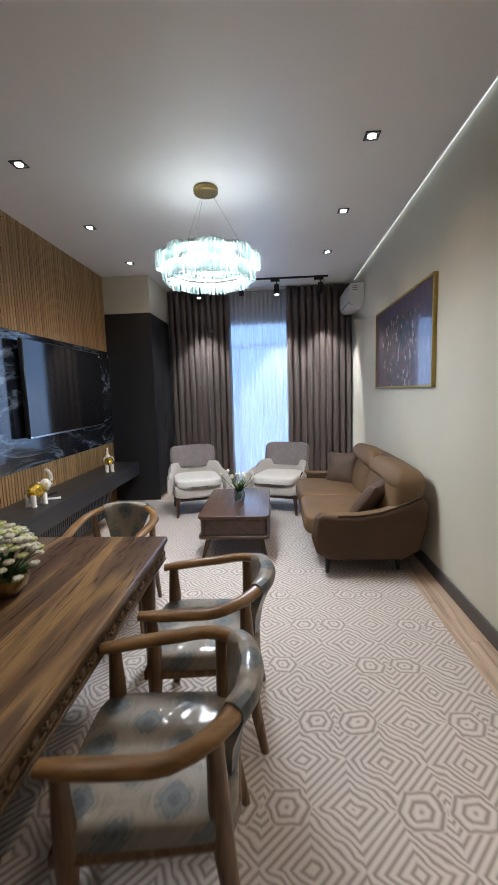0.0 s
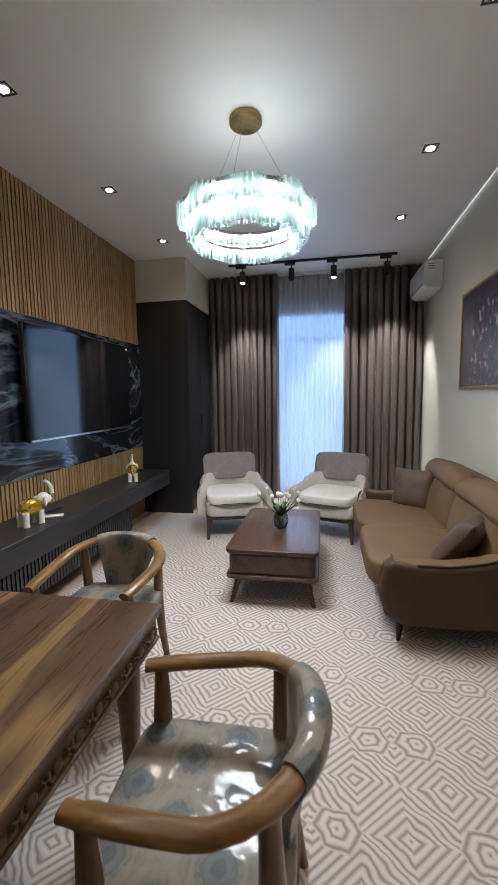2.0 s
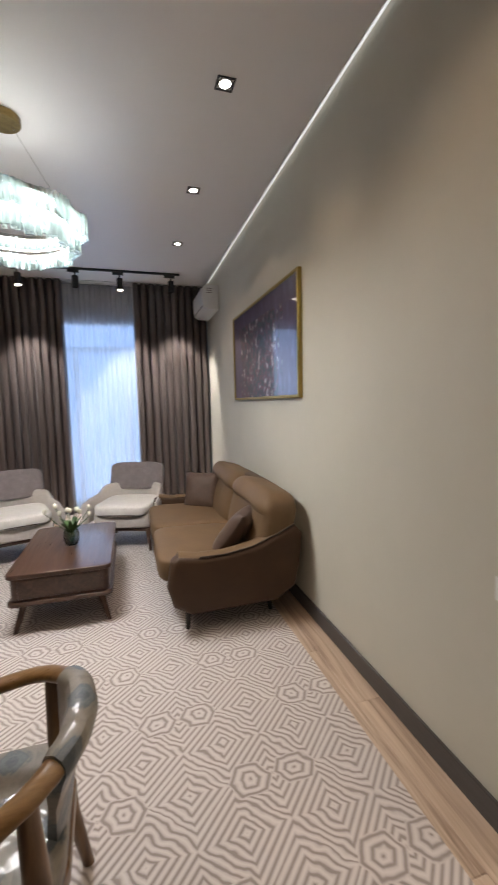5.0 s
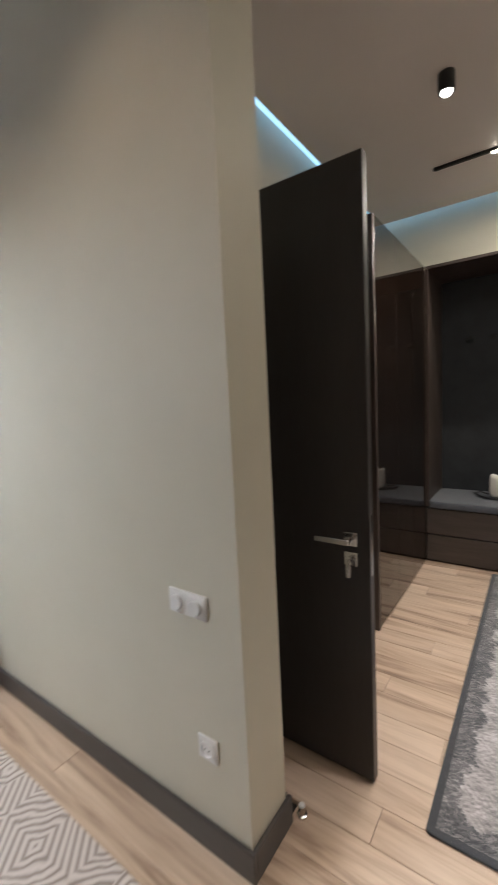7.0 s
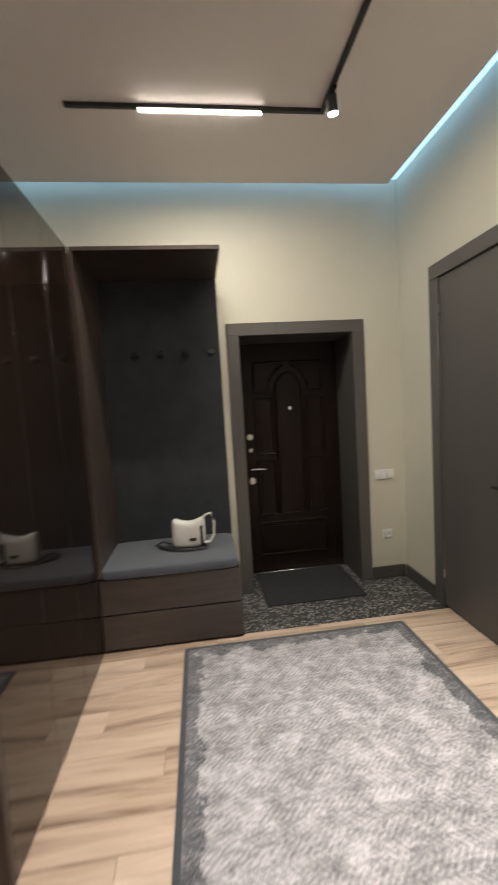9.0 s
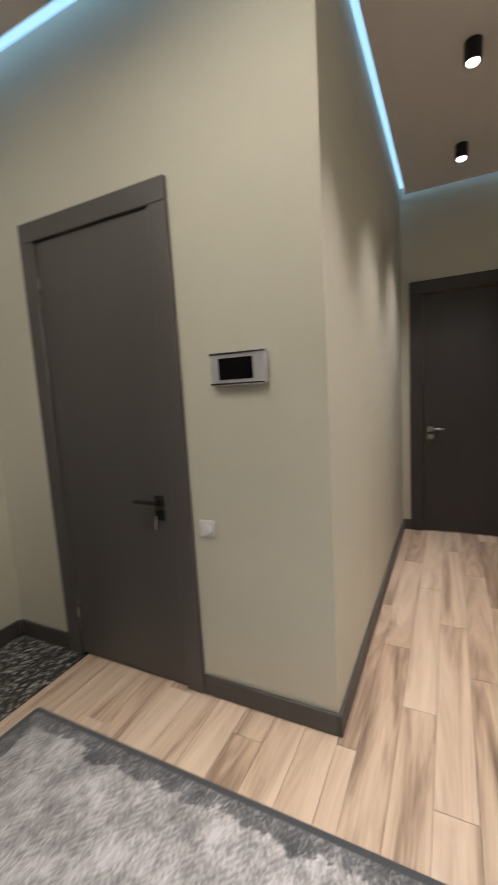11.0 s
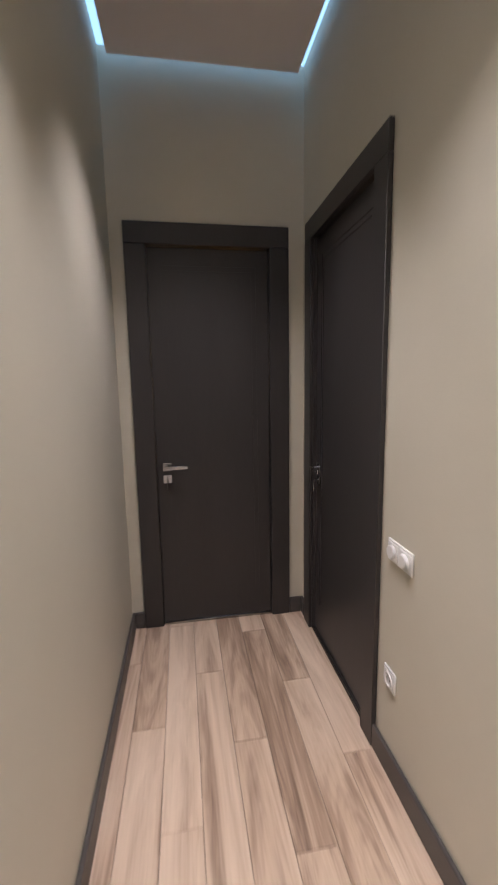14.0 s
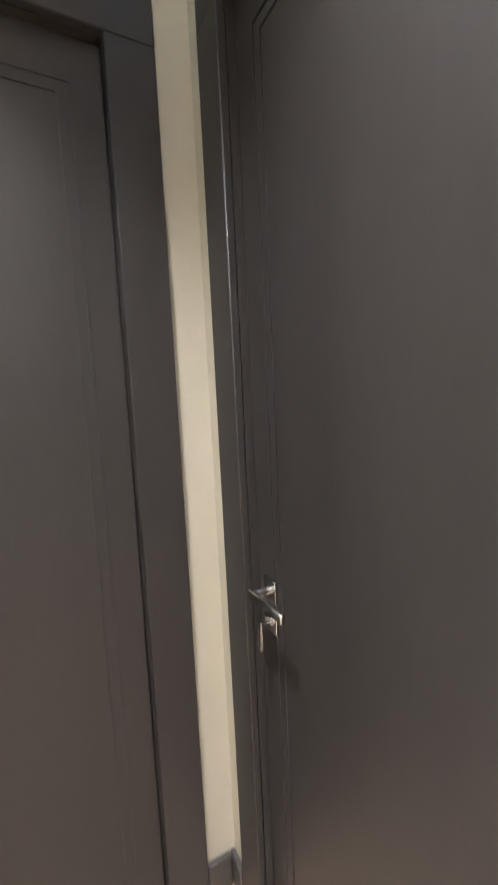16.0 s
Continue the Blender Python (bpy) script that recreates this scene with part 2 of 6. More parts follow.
GREY_PADDED = surface("charcoal_velour", (0.025, 0.028, 0.033), (0.043, 0.047, 0.054), 5, 0.8, 300, 0.25, sheen=0.08, spec=0.3)
LEAF = surface("leaf_green", (0.03, 0.075, 0.02), (0.07, 0.15, 0.045), 30, 0.5, 200, 0.1)
PETAL = surface("white_petal", (0.60, 0.60, 0.48), (0.80, 0.79, 0.68), 40, 0.6, 200, 0.1)
BUD = surface("pale_green_bud", (0.40, 0.46, 0.16), (0.62, 0.66, 0.34), 40, 0.6, 200, 0.1)
PORCELAIN = surface("white_porcelain", (0.74, 0.72, 0.68), (0.82, 0.80, 0.77), 10, 0.2, 200, 0.02, coat=0.5)
BAG = surface("cream_bag_leather", (0.68, 0.66, 0.61), (0.80, 0.78, 0.74), 14, 0.5, 250, 0.25)
MAT = surface("dark_doormat", (0.018, 0.018, 0.019), (0.035, 0.035, 0.037), 40, 0.95, 600, 0.8)
DARK_GAP = surface("dark_void", (0.012, 0.011, 0.010), (0.016, 0.015, 0.014), 5, 0.8, 50, 0.0)
BULB = glow("bulb_glow", (1.0, 0.97, 0.92), 14.0)
TUBE = glow("tube_glow", (1.0, 0.90, 0.76), 9.0)
COVE = glow("cove_led", CYAN, 1.15)
COVE_DIM = glow("cove_led_dim", (0.85, 0.94, 1.0), 0.8)
DUSK = glow("dusk_backdrop", (0.30, 0.50, 0.95), 1.15)
LED_RING = glow("led_ring", (0.93, 0.99, 1.0), 7.2)


def marble():
    m, nt, bsdf = nodes_of("black_marble")
    co = coords(nt, (1, 0.8, 2.4))
    warp = node(nt, "ShaderNodeTexNoise", Scale=0.9, Detail=7.0, Roughness=0.56, Distortion=1.8)
    nt.links.new(co, warp.inputs["Vector"])
    vein = math_node(nt, "ABSOLUTE", math_node(nt, "SUBTRACT", warp.outputs[0], 0.5))
    cloud = node(nt, "ShaderNodeTexNoise", Scale=2.2, Detail=6.0)
    nt.links.new(co, cloud.inputs["Vector"])
    thin = math_node(nt, "MULTIPLY", math_node(nt, "SUBTRACT", 1.0, math_node(nt, "MINIMUM", math_node(nt, "MULTIPLY", vein, 14.0), 1.0)), cloud.outputs[0])
    nt.links.new(ramp(nt, thin, [(0.0, (0.009, 0.011, 0.016)), (0.26, (0.028, 0.036, 0.050)), (0.62, (0.135, 0.158, 0.195))]), bsdf.inputs["Base Color"])
    bsdf.inputs["Roughness"].default_value = 0.14
    bsdf.inputs["Coat Weight"].default_value = 0.5
    return m


def wrapped(nt, value, period):
    """Distance from the nearest multiple of period, with its sign."""
    return math_node(nt, "SUBTRACT", math_node(nt, "FLOORED_MODULO", math_node(nt, "ADD", value, period / 2), period), period / 2)


def maze_rug():
    """Rows of nested diamonds and hexagon pairs with chevrons between them."""
    m, nt, bsdf = nodes_of("maze_carpet")
    tc = nt.nodes.new("ShaderNodeTexCoord")
    wob = node(nt, "ShaderNodeTexNoise", Scale=9.0, Detail=2.0)
    nt.links.new(tc.outputs["Object"], wob.inputs["Vector"])
    sep = nt.nodes.new("ShaderNodeSeparateXYZ")
    nt.links.new(tc.outputs["Object"], sep.inputs[0])
    jit = math_node(nt, "MULTIPLY", math_node(nt, "SUBTRACT", wob.outputs[0], 0.5), 0.05)
    x = math_node(nt, "ADD", sep.outputs[0], jit)
    y = math_node(nt, "ADD", sep.outputs[1], jit)
    step, per = 0.392, 0.665
    row = math_node(nt, "FLOOR", math_node(nt, "ADD", math_node(nt, "DIVIDE", math_node(nt, "SUBTRACT", y, 1.222), step), 0.5))
    yl = math_node(nt, "SUBTRACT", math_node(nt, "SUBTRACT", y, 1.222), math_node(nt, "MULTIPLY", row, step))
    shift = math_node(nt, "MULTIPLY", math_node(nt, "FLOORED_MODULO", row, 2.0), per / 2)
    xl = wrapped(nt, math_node(nt, "SUBTRACT", math_node(nt, "SUBTRACT", x, 0.239), shift), per)
    ax, ay = math_node(nt, "ABSOLUTE", xl), math_node(nt, "ABSOLUTE", yl)
    diamond = math_node(nt, "ADD", math_node(nt, "MULTIPLY", ax, 0.92), ay)
    hx = math_node(nt, "ABSOLUTE", math_node(nt, "SUBTRACT", ax, 0.24))
    hexa = math_node(nt, "MAXIMUM", math_node(nt, "MULTIPLY", ay, 1.25), math_node(nt, "ADD", math_node(nt, "MULTIPLY", hx, 0.95), math_node(nt, "MULTIPLY", ay, 0.55)))
    # chevrons point towards the row from above and below
    tri = math_node(nt, "PINGPONG", math_node(nt, "ADD", xl, per), per / 4)
    chev = math_node(nt, "ADD", tri, ay)
    near_hex = math_node(nt, "LESS_THAN", hexa, 0.088)
    near_dia = math_node(nt, "LESS_THAN", diamond, 0.150)

    def choose(flag, a, b):
        return math_node(nt, "ADD", math_node(nt, "MULTIPLY", flag, a), math_node(nt, "MULTIPLY", math_node(nt, "SUBTRACT", 1.0, flag), b))
    field = choose(near_hex, hexa, choose(near_dia, diamond, chev))
    pitch = 0.0372
    wave = math_node(nt, "ABSOLUTE", wrapped(nt, field, pitch))
    fibre = node(nt, "ShaderNodeTexNoise", Scale=420.0, Detail=2.0)
    nt.links.new(tc.outputs["Object"], fibre.inputs["Vector"])
    soil = node(nt, "ShaderNodeTexNoise", Scale=1.3, Detail=4.0)
    nt.links.new(tc.outputs["Object"], soil.inputs["Vector"])
    edge = math_node(nt, "ADD", math_node(nt, "DIVIDE", wave, pitch / 2), math_node(nt, "MULTIPLY", math_node(nt, "SUBTRACT", fibre.outputs[0], 0.5), 0.5))
    edge = math_node(nt, "ADD", edge, math_node(nt, "MULTIPLY", math_node(nt, "SUBTRACT", soil.outputs[0], 0.5), 0.15))
    nt.links.new(ramp(nt, edge, [(0.18, (0.335, 0.285, 0.262)), (0.47, (0.59, 0.535, 0.508)), (0.95, (0.70, 0.65, 0.622))]), bsdf.inputs["Base Color"])
    bsdf.inputs["Roughness"].default_value = 0.92
    bsdf.inputs["Sheen Weight"].default_value = 0.2
    bump(nt, bsdf, math_node(nt, "ADD", math_node(nt, "MULTIPLY", edge, 0.7), math_node(nt, "MULTIPLY", fibre.outputs[0], 0.5)), 0.5, 0.006)
    return m


def faded_rug():
    """Worn grey and ivory rug with a dark mottled border."""
    m, nt, bsdf = nodes_of("faded_carpet")
    tc = nt.nodes.new("ShaderNodeTexCoord")
    sep = nt.nodes.new("ShaderNodeSeparateXYZ")
    nt.links.new(tc.outputs["Object"], sep.inputs[0])
    big = node(nt, "ShaderNodeTexNoise", Scale=6.5, Detail=9.0, Roughness=0.70)
    nt.links.new(tc.outputs["Object"], big.inputs["Vector"])
    vor = node(nt, "ShaderNodeTexVoronoi", Scale=5.0)
    nt.links.new(tc.outputs["Object"], vor.inputs["Vector"])
    rib = math_node(nt, "SINE", math_node(nt, "MULTIPLY", math_node(nt, "ADD", sep.outputs[0], math_node(nt, "MULTIPLY", sep.outputs[1], 0.4)), 330.0))
    fleck = node(nt, "ShaderNodeTexNoise", Scale=42.0, Detail=5.0, Roughness=0.8)
    nt.links.new(coords(nt, (1.5, 0.6, 1)), fleck.inputs["Vector"])
    zig = wrapped(nt, math_node(nt, "ADD", sep.outputs[1], math_node(nt, "ABSOLUTE", wrapped(nt, sep.outputs[0], 0.13))), 0.028)
    zone = math_node(nt, "GREATER_THAN", vor.outputs["Distance"], 0.30)
    v = math_node(nt, "ADD", math_node(nt, "MULTIPLY", big.outputs[0], 0.46), math_node(nt, "MULTIPLY", fleck.outputs[0], 0.57))
    v = math_node(nt, "ADD", v, math_node(nt, "MULTIPLY", math_node(nt, "MULTIPLY", math_node(nt, "ABSOLUTE", zig), 8.0), math_node(nt, "MULTIPLY", zone, -0.48)))
    v = math_node(nt, "ADD", v, math_node(nt, "MULTIPLY", rib, 0.012))
    # border: distance to the edge
    ex = math_node(nt, "SUBTRACT", 1.185, math_node(nt, "ABSOLUTE", sep.outputs[0]))
    ey = math_node(nt, "SUBTRACT", 0.74, math_node(nt, "ABSOLUTE", sep.outputs[1]))
    inner = math_node(nt, "MINIMUM", ex, ey)
    border = math_node(nt, "MULTIPLY", math_node(nt, "LESS_THAN", math_node(nt, "ADD", inner, math_node(nt, "MULTIPLY", math_node(nt, "SUBTRACT", big.outputs[0], 0.5), 0.30)), 0.10), 0.13)
    rim = math_node(nt, "MULTIPLY", math_node(nt, "LESS_THAN", inner, 0.028), 0.30)
    v = math_node(nt, "SUBTRACT", v, math_node(nt, "MULTIPLY", border, math_node(nt, "MULTIPLY", math_node(nt, "GREATER_THAN", fleck.outputs[0], 0.46), 1.4)))
    v = math_node(nt, "SUBTRACT", v, rim)
    nt.links.new(ramp(nt, v, [(0.26, (0.055, 0.062, 0.072)), (0.38, (0.19, 0.188, 0.20)), (0.455, (0.31, 0.300, 0.306)), (0.50, (0.41, 0.396, 0.405)), (0.60, (0.64, 0.62, 0.645))]), bsdf.inputs["Base Color"])
    bsdf.inputs["Roughness"].default_value = 0.9
    bsdf.inputs["Sheen Weight"].default_value = 0.3
    bump(nt, bsdf, v, 0.4, 0.006)
    return m


def pebbles():
    m, nt, bsdf = nodes_of("pebble_tile")
    tc = nt.nodes.new("ShaderNodeTexCoord")
    vor = node(nt, "ShaderNodeTexVoronoi", Scale=64.0, Randomness=1.0)
    vor.feature = "DISTANCE_TO_EDGE"
    cells = node(nt, "ShaderNodeTexVoronoi", Scale=64.0, Randomness=1.0)
    nt.links.new(tc.outputs["Object"], vor.inputs["Vector"])
    nt.links.new(tc.outputs["Object"], cells.inputs["Vector"])
    sep = nt.nodes.new("ShaderNodeSeparateColor")
    nt.links.new(cells.outputs["Color"], sep.inputs[0])
    v = math_node(nt, "MULTIPLY", sep.outputs[0], math_node(nt, "GREATER_THAN", vor.outputs["Distance"], 0.06))
    nt.links.new(ramp(nt, v, [(0.1, (0.016, 0.016, 0.016)), (0.52, (0.06, 0.058, 0.056)), (0.66, (0.22, 0.21, 0.20)), (0.9, (0.42, 0.40, 0.385))]), bsdf.inputs["Base Color"])
    bsdf.inputs["Roughness"].default_value = 0.35
    bump(nt, bsdf, vor.outputs["Distance"], 0.5, 0.004)
    return m


def sheer():
    m, nt, bsdf = nodes_of("sheer_voile")
    out = nt.nodes["Material Output"]
    tr = node(nt, "ShaderNodeBsdfTranslucent", Color=(0.80, 0.84, 0.92, 1))
    tp = node(nt, "ShaderNodeBsdfTransparent", Color=(0.92, 0.94, 0.98, 1))
    weave = node(nt, "ShaderNodeTexNoise", Scale=9.0, Detail=3.0)
    nt.links.new(coords(nt, (8, 8, 0.4)), weave.inputs["Vector"])
    mix = nt.nodes.new("ShaderNodeMixShader")
    nt.links.new(math_node(nt, "ADD", math_node(nt, "MULTIPLY", weave.outputs[0], 0.3), 0.22), mix.inputs[0])
    bsdf.inputs["Base Color"].default_value = (0.62, 0.64, 0.68, 1)
    bsdf.inputs["Roughness"].default_value = 0.9
    front = nt.nodes.new("ShaderNodeMixShader")
    front.inputs[0].default_value = 0.5
    nt.links.new(bsdf.outputs[0], front.inputs[1])
    nt.links.new(tr.outputs[0], front.inputs[2])
    nt.links.new(front.outputs[0], mix.inputs[1])
    nt.links.new(tp.outputs[0], mix.inputs[2])
    nt.links.new(mix.outputs[0], out.inputs[0])
    return m


def crystal_glass():
    m, nt, bsdf = nodes_of("crystal_prism")
    out = nt.nodes["Material Output"]
    tr = node(nt, "ShaderNodeBsdfTranslucent", Color=(0.92, 0.985, 0.98, 1))
    tp = node(nt, "ShaderNodeBsdfTransparent", Color=(0.93, 0.99, 0.985, 1))
    gl = node(nt, "ShaderNodeBsdfGlossy", Color=(0.9, 1.0, 1.0, 1), Roughness=0.08)
    m1, m2 = nt.nodes.new("ShaderNodeMixShader"), nt.nodes.new("ShaderNodeMixShader")
    m1.inputs[0].default_value, m2.inputs[0].default_value = 0.45, 0.30
    nt.links.new(tr.outputs[0], m1.inputs[1])
    nt.links.new(tp.outputs[0], m1.inputs[2])
    nt.links.new(m1.outputs[0], m2.inputs[1])
    nt.links.new(gl.outputs[0], m2.inputs[2])
    nt.links.new(m2.outputs[0], out.inputs[0])
    return m


def clear_glass(name, colour, rough=0.02):
    m, nt, bsdf = nodes_of(name)
    bsdf.inputs["Base Color"].default_value = (*colour, 1)
    bsdf.inputs["Roughness"].default_value = rough
    bsdf.inputs["Transmission Weight"].default_value = 1.0
    bsdf.inputs["IOR"].default_value = 1.45
    return m


def brocade():
    """Grey-beige cover with blue-grey medallions under clear film."""
    m, nt, bsdf = nodes_of("medallion_fabric")
    tc = nt.nodes.new("ShaderNodeTexCoord")
    sep = nt.nodes.new("ShaderNodeSeparateXYZ")
    nt.links.new(tc.outputs["Object"], sep.inputs[0])
    u = sep.outputs[0]
    w = math_node(nt, "ADD", sep.outputs[1], math_node(nt, "MULTIPLY", sep.outputs[2], 0.8))
    # staggered medallions: eight-sided rosettes with a pale rim
    row = math_node(nt, "FLOOR", math_node(nt, "DIVIDE", w, 0.125))
    ru = wrapped(nt, math_node(nt, "ADD", u, math_node(nt, "MULTIPLY", math_node(nt, "FLOORED_MODULO", row, 2.0), 0.085)), 0.17)
    rw = math_node(nt, "SUBTRACT", math_node(nt, "SUBTRACT", w, math_node(nt, "MULTIPLY", row, 0.125)), 0.0625)
    au, aw = math_node(nt, "ABSOLUTE", ru), math_node(nt, "ABSOLUTE", rw)
    d = math_node(nt, "MAXIMUM", math_node(nt, "MAXIMUM", au, aw), math_node(nt, "MULTIPLY", math_node(nt, "ADD", au, aw), 0.74))
    cloth = node(nt, "ShaderNodeTexNoise", Scale=38.0, Detail=6.0, Roughness=0.75)
    nt.links.new(tc.outputs["Object"], cloth.inputs["Vector"])
    petal = math_node(nt, "SINE", math_node(nt, "MULTIPLY", math_node(nt, "ADD", au, math_node(nt, "MULTIPLY", aw, 1.6)), 190.0))
    spot = math_node(nt, "ADD", math_node(nt, "MULTIPLY", d, 9.0), math_node(nt, "MULTIPLY", math_node(nt, "SUBTRACT", cloth.outputs[0], 0.5), 0.42))
    spot = math_node(nt, "ADD", spot, math_node(nt, "MULTIPLY", petal, 0.035))
    nt.links.new(ramp(nt, spot, [(0.08, (0.064, 0.083, 0.092)), (0.22, (0.130, 0.145, 0.150)), (0.34, (0.090, 0.106, 0.112)), (0.45, (0.215, 0.193, 0.160)), (0.66, (0.255, 0.226, 0.187)), (0.9, (0.190, 0.170, 0.142))]), bsdf.inputs["Base Color"])
    bsdf.inputs["Roughness"].default_value = 0.55
    bsdf.inputs["Coat Weight"].default_value = 0.42
    bsdf.inputs["Coat Roughness"].default_value = 0.09
    wrinkle = node(nt, "ShaderNodeTexNoise", Scale=7.0, Detail=2.0, Distortion=1.0)
    nt.links.new(tc.outputs["Object"], wrinkle.inputs["Vector"])
    film = nt.nodes.new("ShaderNodeBump")
    film.inputs["Strength"].default_value, film.inputs["Distance"].default_value = 0.42, 0.03
    nt.links.new(wrinkle.outputs[0], film.inputs["Height"])
    nt.links.new(film.outputs[0], bsdf.inputs["Coat Normal"])
    bump(nt, bsdf, cloth.outputs[0], 0.25, 0.006)
    return m


def abstract_paint():
    """Violet canvas with a dark mottled middle and streaks below."""
    m, nt, bsdf = nodes_of("violet_canvas")
    tc = nt.nodes.new("ShaderNodeTexCoord")
    sep = nt.nodes.new("ShaderNodeSeparateXYZ")
    nt.links.new(tc.outputs["Object"], sep.inputs[0])
    col = node(nt, "ShaderNodeTexNoise", Scale=7.0, Detail=5.0, Roughness=0.7)
    nt.links.new(coords(nt, (1, 2.2, 0.8)), col.inputs["Vector"])
    hue = node(nt, "ShaderNodeTexNoise", Scale=13.0, Detail=4.0)
    nt.links.new(coords(nt, (1, 1.3, 1.0)), hue.inputs["Vector"])
    body = ramp(nt, hue.outputs[0], [(0.38, (0.010, 0.008, 0.011)), (0.45, (0.025, 0.065, 0.056)), (0.49, (0.018, 0.012, 0.018)), (0.54, (0.17, 0.035, 0.045)), (0.58, (0.018, 0.020, 0.024)), (0.66, (0.45, 0.40, 0.37))])
    ground = ramp(nt, col.outputs[0], [(0.3, (0.050, 0.032, 0.062)), (0.55, (0.080, 0.056, 0.095)), (0.75, (0.14, 0.12, 0.22))])
    # middle band of the canvas, in local y
    off = math_node(nt, "ADD", math_node(nt, "ABSOLUTE", math_node(nt, "SUBTRACT", sep.outputs[1], 0.08)), math_node(nt, "MULTIPLY", math_node(nt, "SUBTRACT", col.outputs[0], 0.5), 0.9))
    high = math_node(nt, "LESS_THAN", sep.outputs[2], 0.28)
    mask = math_node(nt, "MULTIPLY", math_node(nt, "LESS_THAN", off, 0.56), high)
    mix = nt.nodes.new("ShaderNodeMix")
    mix.data_type = "RGBA"
    nt.links.new(mask, mix.inputs[0])
    nt.links.new(ground, mix.inputs[6])
    nt.links.new(body, mix.inputs[7])
    oval = node(nt, "ShaderNodeTexVoronoi", Scale=11.0, Randomness=0.8)
    nt.links.new(coords(nt, (0.001, 1.6, 0.9)), oval.inputs["Vector"])
    pale = math_node(nt, "MULTIPLY", math_node(nt, "MULTIPLY", math_node(nt, "LESS_THAN", oval.outputs["Distance"], 0.24), mask), math_node(nt, "GREATER_THAN", hue.outputs[0], 0.44))
    light = nt.nodes.new("ShaderNodeMix")
    light.data_type = "RGBA"
    nt.links.new(math_node(nt, "MULTIPLY", pale, 0.38), light.inputs[0])
    nt.links.new(mix.outputs[2], light.inputs[6])
    light.inputs[7].default_value = (0.34, 0.33, 0.35, 1)
    nt.links.new(light.outputs[2], bsdf.inputs["Base Color"])
    bsdf.inputs["Roughness"].default_value = 0.3
    bsdf.inputs["Coat Weight"].default_value = 0.8
    bsdf.inputs["Coat Roughness"].default_value = 0.05
    return m


MARBLE, MAZE, FADED, PEBBLE, SHEER, CRYSTAL, BROCADE, CANVAS = marble(), maze_rug(), faded_rug(), pebbles(), sheer(), crystal_glass(), brocade(), abstract_paint()
VASE_GLASS = clear_glass("smoky_glass", (0.62, 0.66, 0.60))
WINDOW_GLASS = clear_glass("window_glass", (0.95, 0.97, 1.0))


# ---- mesh helpers ----
def box(bm, x0, x1, y0, y1, z0, z1, bevel=0.0):
    """A box, its edges bevelled by the given width."""
    made = bmesh.ops.create_cube(bm, size=1.0)["verts"]
    for v in made:
        v.co = Vector(((x0 + x1) / 2 + v.co.x * (x1 - x0), (y0 + y1) / 2 + v.co.y * (y1 - y0), (z0 + z1) / 2 + v.co.z * (z1 - z0)))
    if bevel:
        edges = list({e for v in made for e in v.link_edges})
        bmesh.ops.bevel(bm, geom=edges, offset=bevel, segments=1, affect="EDGES")
    return bm


def boxes(*rows, bevel=0.0):
    bm = bmesh.new()
    for r in rows:
        box(bm, *r, bevel=bevel)
    return bm


def tube(bm, points, radii, sides=12, squash=1.0, up=Vector((0, 0, 1))):
    """A closed tube along points; squash flattens its height."""
    pts = [Vector(p) for p in points]
    if isinstance(radii, (int, float)):
        radii = [radii] * len(pts)
    rings = []
    for i, p in enumerate(pts):
        d = (pts[min(i + 1, len(pts) - 1)] - pts[max(i - 1, 0)]).normalized()
        ref = up if abs(d.dot(up)) < 0.95 else Vector((1, 0, 0))
        a = d.cross(ref).normalized()
        b = a.cross(d).normalized()
        rings.append([bm.verts.new(p + radii[i] * (math.cos(k * 2 * math.pi / sides) * a + squash * math.sin(k * 2 * math.pi / sides) * b)) for k in range(sides)])
    for r, s in zip(rings, rings[1:]):
        for k in range(sides):
            bm.faces.new((r[k], r[(k + 1) % sides], s[(k + 1) % sides], s[k]))
    bm.faces.new(rings[0][::-1])
    bm.faces.new(rings[-1])
    return bm


def lathe(bm, profile, centre=(0, 0, 0), sides=24):
    """A turned shape from (radius, height) rows, closed at both ends."""
    cx, cy, cz = centre
    rings = [[bm.verts.new((cx + r * math.cos(k * 2 * math.pi / sides), cy + r * math.sin(k * 2 * math.pi / sides), cz + z)) for k in range(sides)] for r, z in profile]
    for r, s in zip(rings, rings[1:]):
        for k in range(sides):
            bm.faces.new((r[k], r[(k + 1) % sides], s[(k + 1) % sides], s[k]))
    bm.faces.new(rings[0][::-1])
    bm.faces.new(rings[-1])
    return bm


